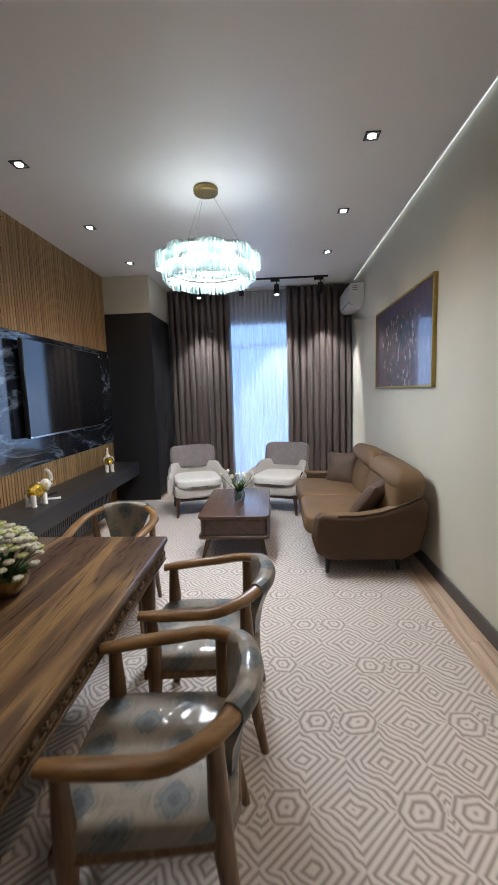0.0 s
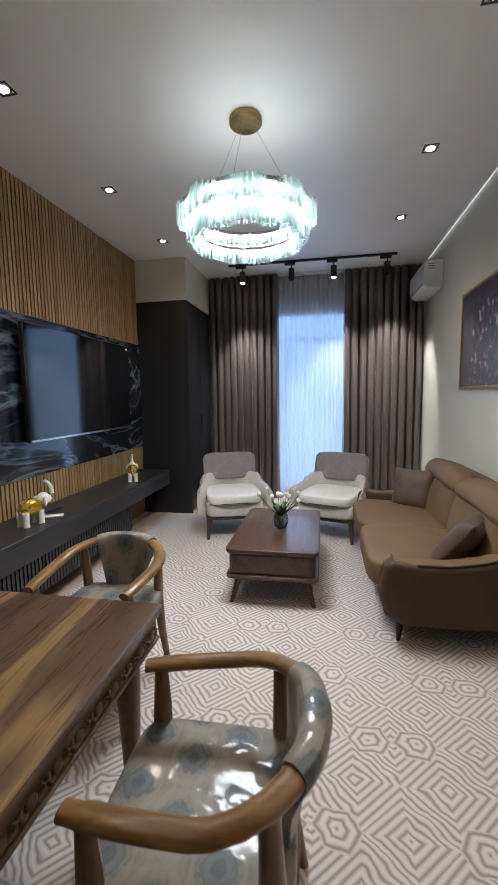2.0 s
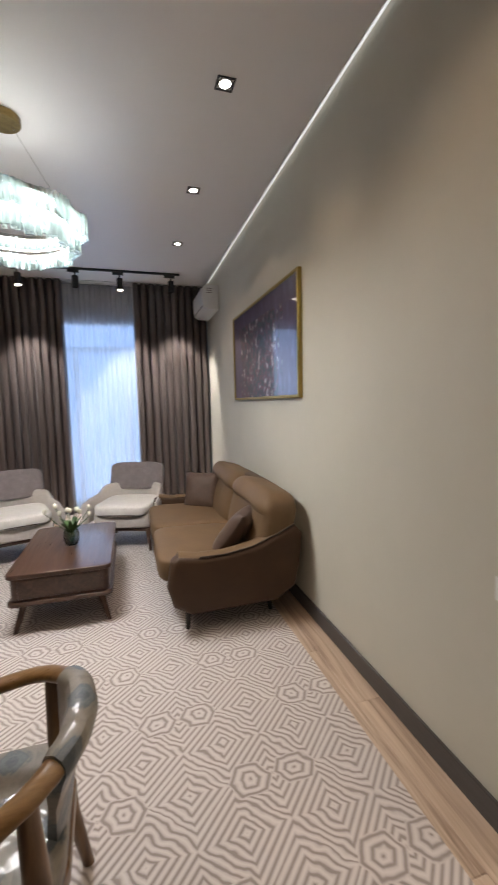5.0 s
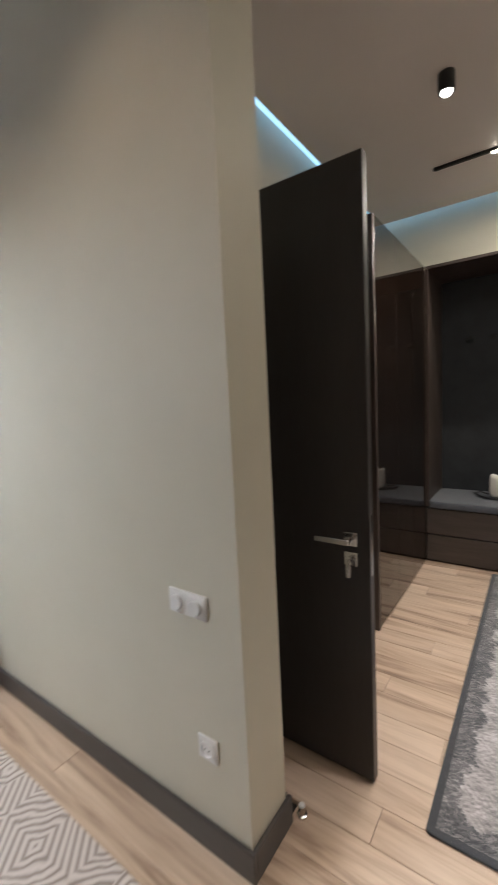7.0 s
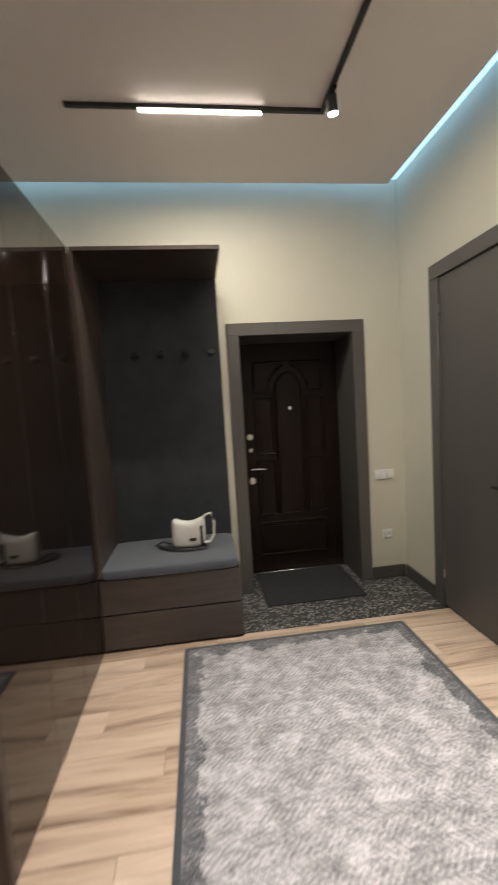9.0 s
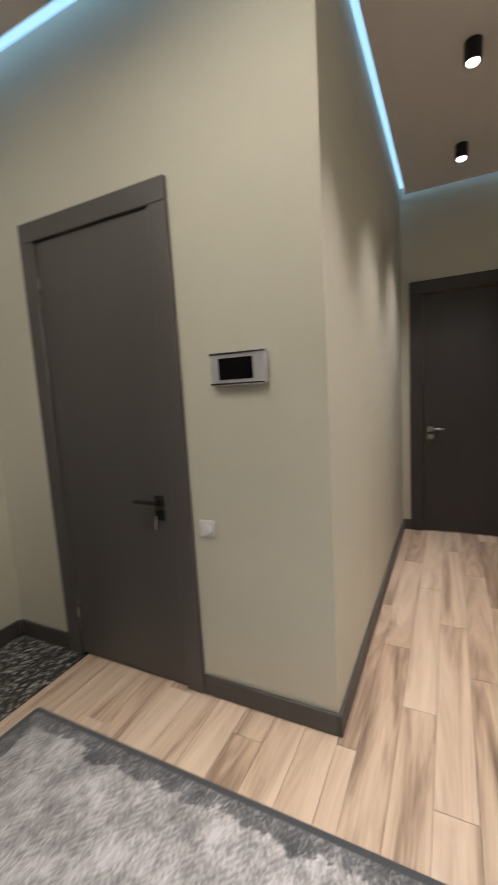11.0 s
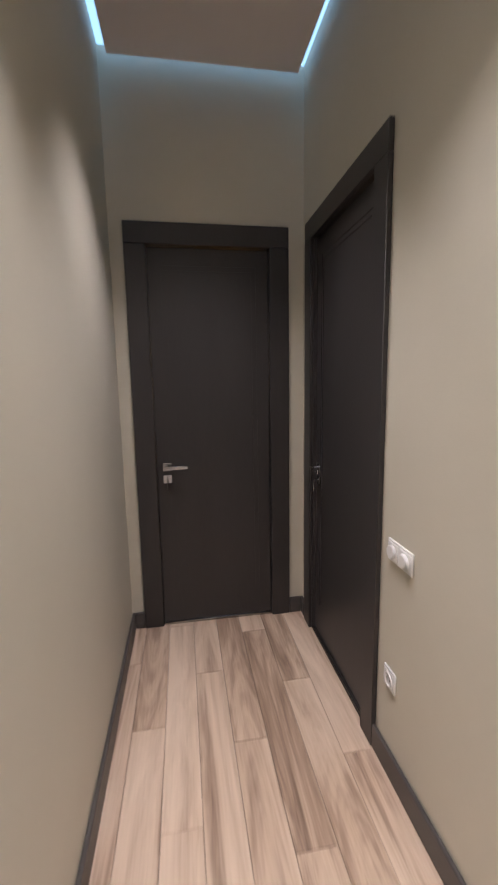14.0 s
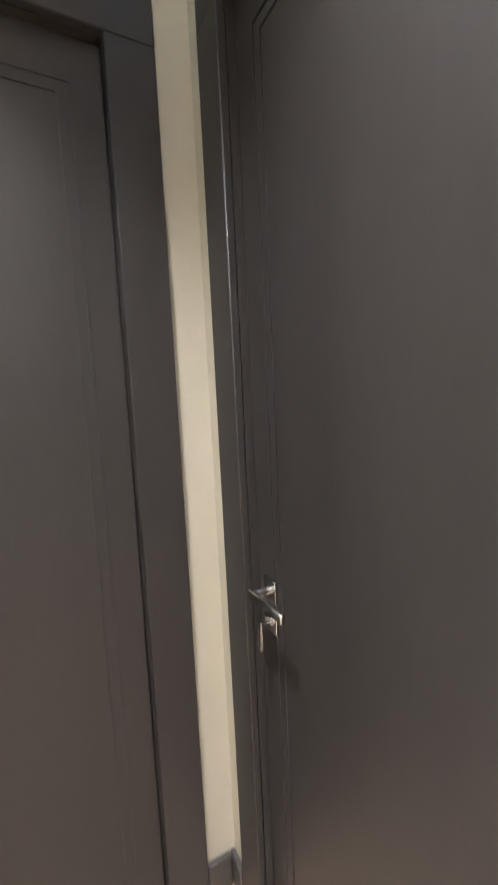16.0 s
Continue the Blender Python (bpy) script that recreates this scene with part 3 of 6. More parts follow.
def soft(bm, centre, size, e=0.45, turn=None, res=20, lump=0.0, seed=0.0):
    """A cushion: a superellipsoid with slight lumps. e: 1 is an ellipsoid, small is boxy."""
    def p(c, k):
        return math.copysign(abs(c) ** k, c)
    rows = []
    m = turn if turn else Matrix()
    n = res
    for i in range(n + 1):
        a = -math.pi / 2 + math.pi * i / n
        row = []
        for j in range(n * 2):
            b = math.pi * j / n
            co = Vector((p(math.cos(a), e) * p(math.cos(b), e) * size[0] / 2, p(math.cos(a), e) * p(math.sin(b), e) * size[1] / 2, p(math.sin(a), e) * size[2] / 2))
            if lump:
                co *= 1 + lump * noise.noise(co * 6 + Vector((seed, seed, 0)))
            row.append(co)
        rows.append(row)
    c = Vector(centre)
    south, north = bm.verts.new(c + m @ rows[0][0]), bm.verts.new(c + m @ rows[n][0])
    rings = [[bm.verts.new(c + m @ co) for co in row] for row in rows[1:n]]
    k = n * 2
    for j in range(k):
        bm.faces.new((south, rings[0][(j + 1) % k], rings[0][j]))
        bm.faces.new((north, rings[-1][j], rings[-1][(j + 1) % k]))
    for r, s in zip(rings, rings[1:]):
        for j in range(k):
            bm.faces.new((r[j], r[(j + 1) % k], s[(j + 1) % k], s[j]))
    return bm


def slab(bm, outline, z0, z1, bevel=0.0, axis="z"):
    """An outline pushed through from z0 to z1 along an axis."""
    def place(a, b, c):
        return {"z": (a, b, c), "y": (a, c, b), "x": (c, a, b)}[axis]
    lo = [bm.verts.new(place(a, b, z0)) for a, b in outline]
    hi = [bm.verts.new(place(a, b, z1)) for a, b in outline]
    n = len(outline)
    faces = [bm.faces.new(lo[::-1]), bm.faces.new(hi)] + [bm.faces.new((lo[i], lo[(i + 1) % n], hi[(i + 1) % n], hi[i])) for i in range(n)]
    bmesh.ops.recalc_face_normals(bm, faces=faces)
    if bevel:
        edges = list({e for f in faces[:2] for e in f.edges})
        bmesh.ops.bevel(bm, geom=edges, offset=bevel, segments=3, affect="EDGES", profile=0.5)
    return bm


def rounded(x0, x1, y0, y1, r, n=5):
    out = []
    for cx, cy, a0 in ((x1 - r, y1 - r, 0), (x0 + r, y1 - r, 90), (x0 + r, y0 + r, 180), (x1 - r, y0 + r, 270)):
        out += [(cx + r * math.cos(radians(a0 + 90 * i / n)), cy + r * math.sin(radians(a0 + 90 * i / n))) for i in range(n + 1)]
    return out


def mesh_of(name, bm, material, sharp=38):
    data = bpy.data.meshes.new(name)
    bm.to_mesh(data)
    bm.free()
    for m in (material if isinstance(material, (list, tuple)) else [material]):
        data.materials.append(m)
    data.polygons.foreach_set("use_smooth", [True] * len(data.polygons))
    data.set_sharp_from_angle(angle=radians(sharp))
    return data


def part(name, bm, material, parent, label=""):
    """One mesh under a thing or under a part."""
    ob = new(name, mesh_of(name, bm, material))
    ob.parent = parent
    return tagged(ob, label)


def piece(name, data, parent, m):
    ob = new(name, data)
    ob.parent = parent
    ob.matrix_basis = m
    return ob


def thing(name, place, label, category, group="", turn=0):
    ob = new(name)
    ob.empty_display_size = 0.1
    ob.matrix_world = pose(*place, 0, 0, turn)
    return tagged(ob, label, category, group)


def solid(name, bm, material, place, label, category, group="", turn=0):
    """A thing that is one mesh."""
    ob = new(name, mesh_of(name, bm, material))
    ob.matrix_world = pose(*place, 0, 0, turn)
    return tagged(ob, label, category, group)


def structure(name, bm, material, label=""):
    return tagged(new(name, mesh_of(name, bm, material)), label, kind="structure")


# ---- walls ----
structure("wall_west", boxes((LX0 - 0.2, LX0, LY0 - 0.2, LY1 + 0.2, 0, TOP)), WALL, "painted wall behind the oak slat cladding")
structure("wall_south", boxes((LX0, LX1, LY0 - 0.2, LY0, 0, TOP)), WALL, "plain sage-beige painted wall")
WX0, WX1, WZ1 = -1.25, 0.75, 2.67
structure("wall_north", boxes((LX0, WX0, LY1, LY1 + 0.2, 0, TOP), (WX1, LX1, LY1, LY1 + 0.2, 0, TOP), (WX0, WX1, LY1, LY1 + 0.2, WZ1, TOP), (WX0, WX1, LY1, LY1 + 0.2, 0, 0.06)), WALL, "painted wall round the tall window")
RD0, RD1, DZ = -3.50, -2.73, 2.30
PX1 = 1.445
structure("wall_partition", boxes((LX1, PX1, OPEN1, LY1 + 0.2, 0, TOP), (LX1, HX0, RD1, OPEN0, 0, TOP), (LX1, HX0, RD0, RD1, DZ, TOP), (LX1, HX0, CY0 - 0.2, RD0, 0, TOP)), WALL, "sage-beige painted partition wall")
ND0, ND1 = 1.87, 2.66
structure("wall_hall_north", boxes((PX1, ND0, HY1, HY1 + 0.2, 0, TOP), (ND0, ND1, HY1, HY1 + 0.2, DZ, TOP), (ND1, HX1, HY1, HY1 + 0.2, 0, TOP)), WALL, "sage-beige painted hall wall")
ED0, ED1, EZ = -0.565, 0.385, 2.10
structure("wall_hall_east", boxes((HX1, HX1 + 0.52, ED1, HY1 + 0.2, 0, TOP), (HX1, HX1 + 0.52, HY0 - 0.2, ED0, 0, TOP), (HX1, HX1 + 0.52, ED0, ED1, EZ, TOP)), WALL, "thick painted wall round the entrance")
GD0, GD1 = 3.405, 4.19
structure("wall_hall_south", boxes((CX1, GD0, HY0 - 0.2, HY0, 0, TOP), (GD1, HX1, HY0 - 0.2, HY0, 0, TOP), (GD0, GD1, HY0 - 0.2, HY0, DZ + 0.045, TOP)), WALL, "sage-beige painted hall wall")
structure("wall_corridor_east", boxes((CX1, CX1 + 0.2, CY0 - 0.2, HY0 - 0.2, 0, TOP)), WALL, "sage-beige painted corridor wall")
KD0, KD1 = 1.735, 2.46
structure("wall_corridor_end", boxes((HX0, KD0, CY0 - 0.2, CY0, 0, TOP), (KD1, CX1, CY0 - 0.2, CY0, 0, TOP), (KD0, KD1, CY0 - 0.2, CY0, DZ, TOP)), WALL, "sage-beige painted end wall")
structure("wall_closet_back", boxes((ND0 - 0.3, ND1 + 0.3, HY1 + 0.9, HY1 + 1.0, 0, TOP), (ND0 - 0.3, ND0 - 0.2, HY1 + 0.2, HY1 + 0.9, 0, TOP), (ND1 + 0.2, ND1 + 0.3, HY1 + 0.2, HY1 + 0.9, 0, TOP), (ND0 - 0.2, ND1 + 0.2, HY1 + 0.2, HY1 + 0.9, 2.6, 2.7)), WALL, "plain wall of the side room")

# ---- ceilings ----
tagged(structure("ceiling_slab", boxes((LX0 - 0.2, HX1 + 0.5, CY0 - 0.2, LY1 + 0.2, TOP, TOP + 0.1)), CEILING))
structure("ceiling_living", boxes((LX0 + 0.03, LX1 - 0.035, LY0 + 0.03, LY1 - 0.02, LZ, LZ + 0.05)), CEILING, "pale grey satin ceiling")
structure("ceiling_opening", boxes((LX1 - 0.002, HX0 + 0.10, OPEN0, OPEN1, LZ + 0.01, LZ + 0.06)), CEILING_HALL)
structure("ceiling_hall", boxes((PX1 + 0.09, HX1 - 0.14, HY0 + 0.14, HY1 - 0.12, HZ, HZ + 0.04), (HX0 + 0.055, CX1 - 0.055, CY0 + 0.075, HY0 + 0.138, HZ, HZ + 0.04)), CEILING_HALL, "taupe-grey matt ceiling with a lit gap round it")
cove_z = 3.272
structure("cove_light_hall", boxes((HX1 - 0.155, HX1 - 0.002, HY0 + 0.002, HY1 - 0.002, cove_z, cove_z + 0.012), (PX1 + 0.002, HX1 - 0.157, HY1 - 0.135, HY1 - 0.002, cove_z, cove_z + 0.012),
          (CX1 + 0.02, HX1 - 0.157, HY0 + 0.002, HY0 + 0.155, cove_z, cove_z + 0.012)), COVE, "cool blue-white light strip in the ceiling gap")
structure("cove_light_corridor", boxes((CX1 - 0.06, CX1 - 0.002, CY0 + 0.002, HY0 + 0.15, cove_z - 0.02, cove_z - 0.008), (HX0 + 0.002, HX0 + 0.06, CY0 + 0.002, OPEN0, cove_z - 0.02, cove_z - 0.008),
          (HX0 + 0.062, CX1 - 0.062, CY0 + 0.002, CY0 + 0.085, cove_z - 0.02, cove_z - 0.008)), COVE, "cool blue-white light strip in the ceiling gap")
structure("cove_light_living", boxes((LX1 - 0.036, LX1 - 0.002, OPEN1, LY1 - 0.3, LZ + 0.03, LZ + 0.04), (LX0 + 0.002, LX0 + 0.03, LY0, 5.6, LZ + 0.03, LZ + 0.04)), COVE_DIM, "dim white light line along the ceiling edge")

# ---- baseboards ----
BH, BT = 0.105, 0.018
skirts = [(LX1 - BT, LX1 - 0.001, OPEN1 - BT, LY1 - 0.1), (LX1 - BT, LX1 - 0.001, LY0, OPEN0), (LX1, PX1 + BT, OPEN1 - BT, OPEN1 - 0.001), (PX1 + 0.001, PX1 + BT, OPEN1, HY1), (PX1 + BT, ND0 - 0.09, HY1 - BT, HY1 - 0.001),
          (HX0 + 0.001, HX0 + BT, RD1 + 0.085, OPEN0), (HX0 + 0.001, HX0 + BT, CY0, RD0 - 0.115), (HX0 + BT, KD0 - 0.106, CY0 + 0.001, CY0 + BT), (KD1 + 0.106, CX1 - BT, CY0 + 0.001, CY0 + BT),
          (CX1 - BT, CX1 - 0.001, CY0, HY0 + BT), (CX1, GD0 - 0.09, HY0 + 0.001, HY0 + BT), (GD1 + 0.09, HX1 - BT, HY0 + 0.001, HY0 + BT), (HX1 - BT, HX1 - 0.001, HY0 + BT, ED0 - 0.085),
          (LX1 - BT, HX0 + BT, OPEN0 + 0.001, OPEN0 + BT), (LX0, LX1 - BT, LY0 + 0.001, LY0 + BT)]
for x0, x1, y0, y1 in skirts:
    structure("baseboard", boxes((x0, x1, y0, y1, 0.0, BH), bevel=0.004), BASEBOARD, "dark grey skirting board")


# ---- window ----
def window():
    w = tagged(new("window_1"), "tall window at dusk behind a sheer curtain", kind="structure")
    f = 0.06
    y0, y1 = LY1 + 0.06, LY1 + 0.13
    part("window_frame", boxes((WX0, WX0 + f, y0, y1, 0.06, WZ1), (WX1 - f, WX1, y0, y1, 0.06, WZ1), (WX0 + f, WX1 - f, y0, y1, 0.06, 0.06 + f), (WX0 + f, WX1 - f, y0, y1, WZ1 - f, WZ1), bevel=0.006), PLASTIC, w)
    part("transom", boxes((WX0 + f, WX1 - f, y0, y1, 2.24, 2.31), bevel=0.006), PLASTIC, w)
    for x in (-0.60, 0.10):
        part("mullion", boxes((x - 0.035, x + 0.035, y0 + 0.002, y1 - 0.002, 0.06 + f, 2.24), bevel=0.006), PLASTIC, w)
    for a, b in ((WX0 + f, -0.635), (-0.565, 0.065), (0.135, WX1 - f)):
        p = part("pane", boxes((a, b, y0 + 0.03, y0 + 0.036, 0.12, 2.24)), WINDOW_GLASS, w)
        p.visible_shadow = False
    p = part("pane", boxes((WX0 + f, WX1 - f, y0 + 0.03, y0 + 0.036, 2.31, WZ1 - f)), WINDOW_GLASS, w)
    p.visible_shadow = False


window()
structure("backdrop", boxes((-6, 5, LY1 + 2.4, LY1 + 2.45, -2, 6)), DUSK, "plain blue evening sky outside the window")


# ---- doors ----
def lever(parent, at, out, along, dark=False):
    """Square rose, lever, lock rose and key. at: middle of the upper rose; out: way off the leaf; along: way the lever points."""
    m = BLACK_METAL if dark else CHROME
    o, a, p = Vector(out), Vector(along), Vector(at)
    side = Vector((abs(a.x), abs(a.y), 0))

    def plate(c, h, d):
        lo = c - side * h - Vector((0, 0, h))
        hi = c + side * h + Vector((0, 0, h)) + o * d
        q = [(min(lo[i], hi[i]), max(lo[i], hi[i])) for i in range(3)]
        return boxes((*q[0], *q[1], *q[2]), bevel=0.0015)
    h = part("door_handle", plate(p, 0.026, 0.008), m, parent, "black lever handle" if dark else "brushed chrome lever handle")
    bm = tube(bmesh.new(), [p + o * 0.006, p + o * 0.045], 0.009, 10)
    part("neck", bm, m, h)
    bm = bmesh.new()
    q0, q1 = p + o * 0.05 - a * 0.012, p + o * 0.05 + a * 0.125
    lo = [min(q0[i], q1[i]) - (0.0 if abs(a[i]) > 0.5 else (0.011 if i == 2 else 0.006)) for i in range(3)]
    hi = [max(q0[i], q1[i]) + (0.0 if abs(a[i]) > 0.5 else (0.011 if i == 2 else 0.006)) for i in range(3)]
    box(bm, lo[0], hi[0], lo[1], hi[1], lo[2], hi[2], bevel=0.003)
    part("lever", bm, m, h)
    c = p - Vector((0, 0, 0.075))
    l = part("lock_rose", plate(c, 0.026, 0.008), m, parent)
    bm = lathe(bmesh.new(), [(0.011, 0), (0.011, 0.01)], (0, 0, 0), 14)
    bm.transform(Matrix.Translation(c + o * 0.004) @ o.to_track_quat("Z", "Y").to_matrix().to_4x4())
    part("cylinder", bm, m, l)
    bm = tube(bmesh.new(), [c + o * 0.012, c + o * 0.034], 0.0035, 8)
    tube(bm, [c + o * 0.034 + Vector((0, 0, 0.006)), c + o * 0.036 - Vector((0, 0, 0.028)), c + o * 0.037 - Vector((0, 0, 0.060))], [0.006, 0.011, 0.009], 8, 0.45)
    part("key", bm, CHROME, l)


def casing(name, axis, wall, out, a0, a1, z1, width, label, material=DOOR, depth=0.2, leaf_back=0.05, panel=True, far_bead=True):
    """A closed door in its frame. axis: along which the door runs; wall: the wall's face; out: +1 or -1, the way the face looks."""
    d = tagged(new(name), label, kind="structure")
    t = 0.022

    def b(r, bevel=0.003):
        bm = bmesh.new()
        for a_0, a_1, n_0, n_1, z_0, z_1 in r:
            n = sorted((wall + out * n_0, wall + out * n_1))
            if axis == "x":
                box(bm, a_0, a_1, n[0], n[1], z_0, z_1, bevel=bevel)
            else:
                box(bm, n[0], n[1], a_0, a_1, z_0, z_1, bevel=bevel)
        return bm
    for q in ((a0 - width, a0 + 0.012), (a1 - 0.012, a1 + width)):
        part("jamb_casing", b([(*q, 0.001, t, 0.0, z1 - 0.012)]), material, d)
    part("head_casing", b([(a0 - width, a1 + width, 0.001, t, z1 - 0.012, z1 + width)]), material, d)
    for q in ((a0, a0 + 0.012), (a1 - 0.012, a1)):
        part("jamb_lining", b([(*q, -depth, 0.0, 0.0, z1)], 0), material, d)
    part("head_lining", b([(a0 + 0.012, a1 - 0.012, -depth, 0.0, z1 - 0.012, z1)], 0), material, d)
    leaf = part("leaf", b([(a0 + 0.014, a1 - 0.014, -leaf_back - 0.04, -leaf_back, 0.008, z1 - 0.016)], 0.002), material, d)
    if panel:
        for k in (0.085, 0.112):
            r = []
            for q in ((a0 + k, a0 + k + 0.004), (a1 - k - 0.004, a1 - k))[:2 if far_bead else 1]:
                r.append((*q, -leaf_back - 0.001, -leaf_back + 0.0025, 0.10 + k, z1 - 0.03 - k))
            r.append((a0 + k, a1 - k, -leaf_back - 0.001, -leaf_back + 0.0025, z1 - 0.03 - k, z1 - 0.026 - k))
            part("bead", b(r, 0), material, leaf)
    part("threshold", b([(a0 + 0.013, a1 - 0.013, -leaf_back - 0.05, -0.004, 0.0, 0.007)], 0.001), CHROME, d)
    return d, leaf


d1, leaf = casing("door_1", "x", CY0, 1, KD0, KD1, DZ, 0.104, "closed graphite veneer door at the corridor's end", leaf_back=0.02)
lever(leaf, (KD1 - 0.075, CY0 - 0.02, 1.02), (0, 1, 0), (-1, 0, 0))
d2, leaf = casing("door_2", "y", HX0, 1, RD0, RD1, DZ, 0.095, "closed graphite veneer door beside the light switch", leaf_back=0.02, far_bead=False)
lever(leaf, (HX0 - 0.02, RD0 + 0.070, 1.03), (1, 0, 0), (0, 1, 0))
d3, leaf = casing("door_3", "x", HY0, 1, GD0, GD1, DZ + 0.045, 0.088, "closed dark grey door beside the intercom", DOOR_GREY, leaf_back=-0.004, panel=False)
lever(leaf, (GD0 + 0.10, HY0 + 0.004, 0.985), (0, 1, 0), (1, 0, 0), True)
for z in (0.27, 2.10):
    part("hinge", boxes((GD1 - 0.018, GD1 - 0.002, HY0 + 0.0, HY0 + 0.012, z - 0.055, z + 0.055), bevel=0.003), CHROME, d3)


def open_door():
    """The side room's door, swung square into the hall."""
    d = tagged(new("door_4"), "open graphite veneer door with keys in its lock", kind="structure")
    x, y0, y1 = 1.748, 1.118, 1.918
    leaf = part("leaf", boxes((x, x + 0.042, y0, y1, 0.012, 2.30), bevel=0.0025), DOOR, d)
    lever(leaf, (x, y0 + 0.07, 0.965), (-1, 0, 0), (0, 1, 0))
    lever(leaf, (x + 0.042, y0 + 0.07, 0.965), (1, 0, 0), (0, 1, 0))
    part("latch_plate", boxes((x + 0.010, x + 0.032, y0 - 0.0015, y0 + 0.002, 0.83, 1.06), bevel=0.0005), CHROME, leaf)
    for z in (0.25, 1.15, 2.05):
        part("hinge", tube(bmesh.new(), [(x + 0.05, y1 + 0.004, z - 0.05), (x + 0.05, y1 + 0.004, z + 0.05)], 0.008, 10), CHROME, d)
    t = 0.02
    for q in ((ND0 - 0.085, ND0 + 0.012), (ND1 - 0.012, ND1 + 0.085)):
        part("jamb_casing", boxes((*q, HY1 - t, HY1 - 0.001, 0, DZ - 0.012), bevel=0.003), DOOR, d)
    part("head_casing", boxes((ND0 - 0.085, ND1 + 0.085, HY1 - t, HY1 - 0.001, DZ - 0.012, DZ + 0.085), bevel=0.003), DOOR, d)
    for q in ((ND0, ND0 + 0.012), (ND1 - 0.012, ND1)):
        part("jamb_lining", boxes((*q, HY1, HY1 + 0.2, 0, DZ)), DOOR, d)
    part("head_lining", boxes((ND0 + 0.012, ND1 - 0.012, HY1, HY1 + 0.2, DZ - 0.012, DZ)), DOOR, d)


open_door()


def door_stop():
    t = thing("door_stop", (1.500, 1.298, 0), "small chrome door stop standing on the laminate floor", "door stop")
    part("post", lathe(bmesh.new(), [(0.019, 0.0), (0.019, 0.006), (0.013, 0.009), (0.013, 0.034), (0.011, 0.038)], (0, 0, 0), 20), CHROME, t)
    part("cap", lathe(bmesh.new(), [(0.0115, 0.0375), (0.010, 0.043), (0.004, 0.045)], (0, 0, 0), 20), PLASTIC, t, "white rubber cap")


door_stop()


def entrance():
    d = tagged(new("door_5"), "closed dark walnut entrance door with moulded panels in a deep grey reveal", kind="structure")
    w, t = 0.085, 0.022
    X = HX1
    for a, b in ((ED0 - w, ED0 + 0.012), (ED1 - 0.012, ED1 + w)):
        part("jamb_casing", boxes((X - t, X - 0.001, a, b, 0, EZ - 0.012), bevel=0.003), DOOR_GREY, d)
    part("head_casing", boxes((X - t, X - 0.001, ED0 - w, ED1 + w, EZ - 0.012, EZ + w), bevel=0.003), DOOR_GREY, d)
    for a, b in ((ED0, ED0 + 0.012), (ED1 - 0.012, ED1)):
        part("jamb_lining", boxes((X, X + 0.42, a, b, 0, EZ)), DOOR_GREY, d)
    part("head_lining", boxes((X, X + 0.42, ED0 + 0.012, ED1 - 0.012, EZ - 0.012, EZ)), DOOR_GREY, d)
    lx = X + 0.40
    leaf = part("leaf", boxes((lx, lx + 0.08, ED0 + 0.014, ED1 - 0.014, 0.01, EZ - 0.014), bevel=0.004), ENTRY, d)
    yc = (ED0 + ED1) / 2

    def frame_of(points, r=0.012):
        bm = tube(bmesh.new(), [(lx, p, z) for p, z in points], r, 8)
        part("moulding", bm, ENTRY, leaf)

    def loop(a, b, z0, z1):
        frame_of([(a, z0), (b, z0), (b, z1), (a, z1), (a, z0)])
        part("raised_panel", boxes((lx - 0.006, lx, a + 0.03, b - 0.03, z0 + 0.03, z1 - 0.03), bevel=0.004), ENTRY, leaf)
    loop(yc - 0.31, yc + 0.31, 0.16, 0.46)
    for s in (-1, 1):
        a, b = sorted((yc + s * 0.15, yc + s * 0.31))
        loop(a, b, 0.54, 1.04)
        loop(a, b, 1.10, 1.60)
    arch = [(yc - 0.12, 0.54), (yc - 0.12, 1.66)] + [(yc + 0.12 * math.cos(radians(180 - k * 15)), 1.66 + 0.16 * math.sin(radians(k * 15))) for k in range(1, 12)] + [(yc + 0.12, 1.66), (yc + 0.12, 0.54), (yc - 0.12, 0.54)]
    frame_of(arch)
    for s in (-1, 1):
        frame_of([(yc + s * 0.31, 1.66), (yc + s * 0.31, 1.92), (yc + s * 0.02, 1.92)] + [(yc + s * 0.185 * math.sin(radians(k * 15)), 1.66 + 0.235 * math.cos(radians(k * 15))) for k in range(1, 7)] + [(yc + s * 0.31, 1.66)])
    side = ED1 - 0.105
    for z, r in ((1.26, 0.032), (1.14, 0.022), (0.86, 0.036)):
        bm = lathe(bmesh.new(), [(r, 0), (r, 0.008), (r * 0.8, 0.014)], (0, 0, 0), 20)
        bm.transform(Matrix.Translation((lx, side, z)) @ Matrix.Rotation(radians(-90), 4, "Y"))
        part("lock_rose", bm, CHROME, leaf)
    h = part("door_handle", tube(bmesh.new(), [(lx, side, 0.97), (lx - 0.05, side, 0.97)], 0.012, 12), CHROME, leaf)
    part("lever", tube(bmesh.new(), [(lx - 0.05, side + 0.01, 0.97), (lx - 0.052, side - 0.06, 0.972), (lx - 0.046, side - 0.125, 0.965)], [0.011, 0.010, 0.008], 12), CHROME, h)
    part("peephole", tube(bmesh.new(), [(lx, yc - 0.01, 1.50), (lx - 0.012, yc - 0.01, 1.50)], 0.017, 14), CHROME, leaf)
    part("threshold", boxes((lx - 0.06, lx - 0.001, ED0 + 0.013, ED1 - 0.013, 0, 0.018), bevel=0.003), CHROME, d)


entrance()


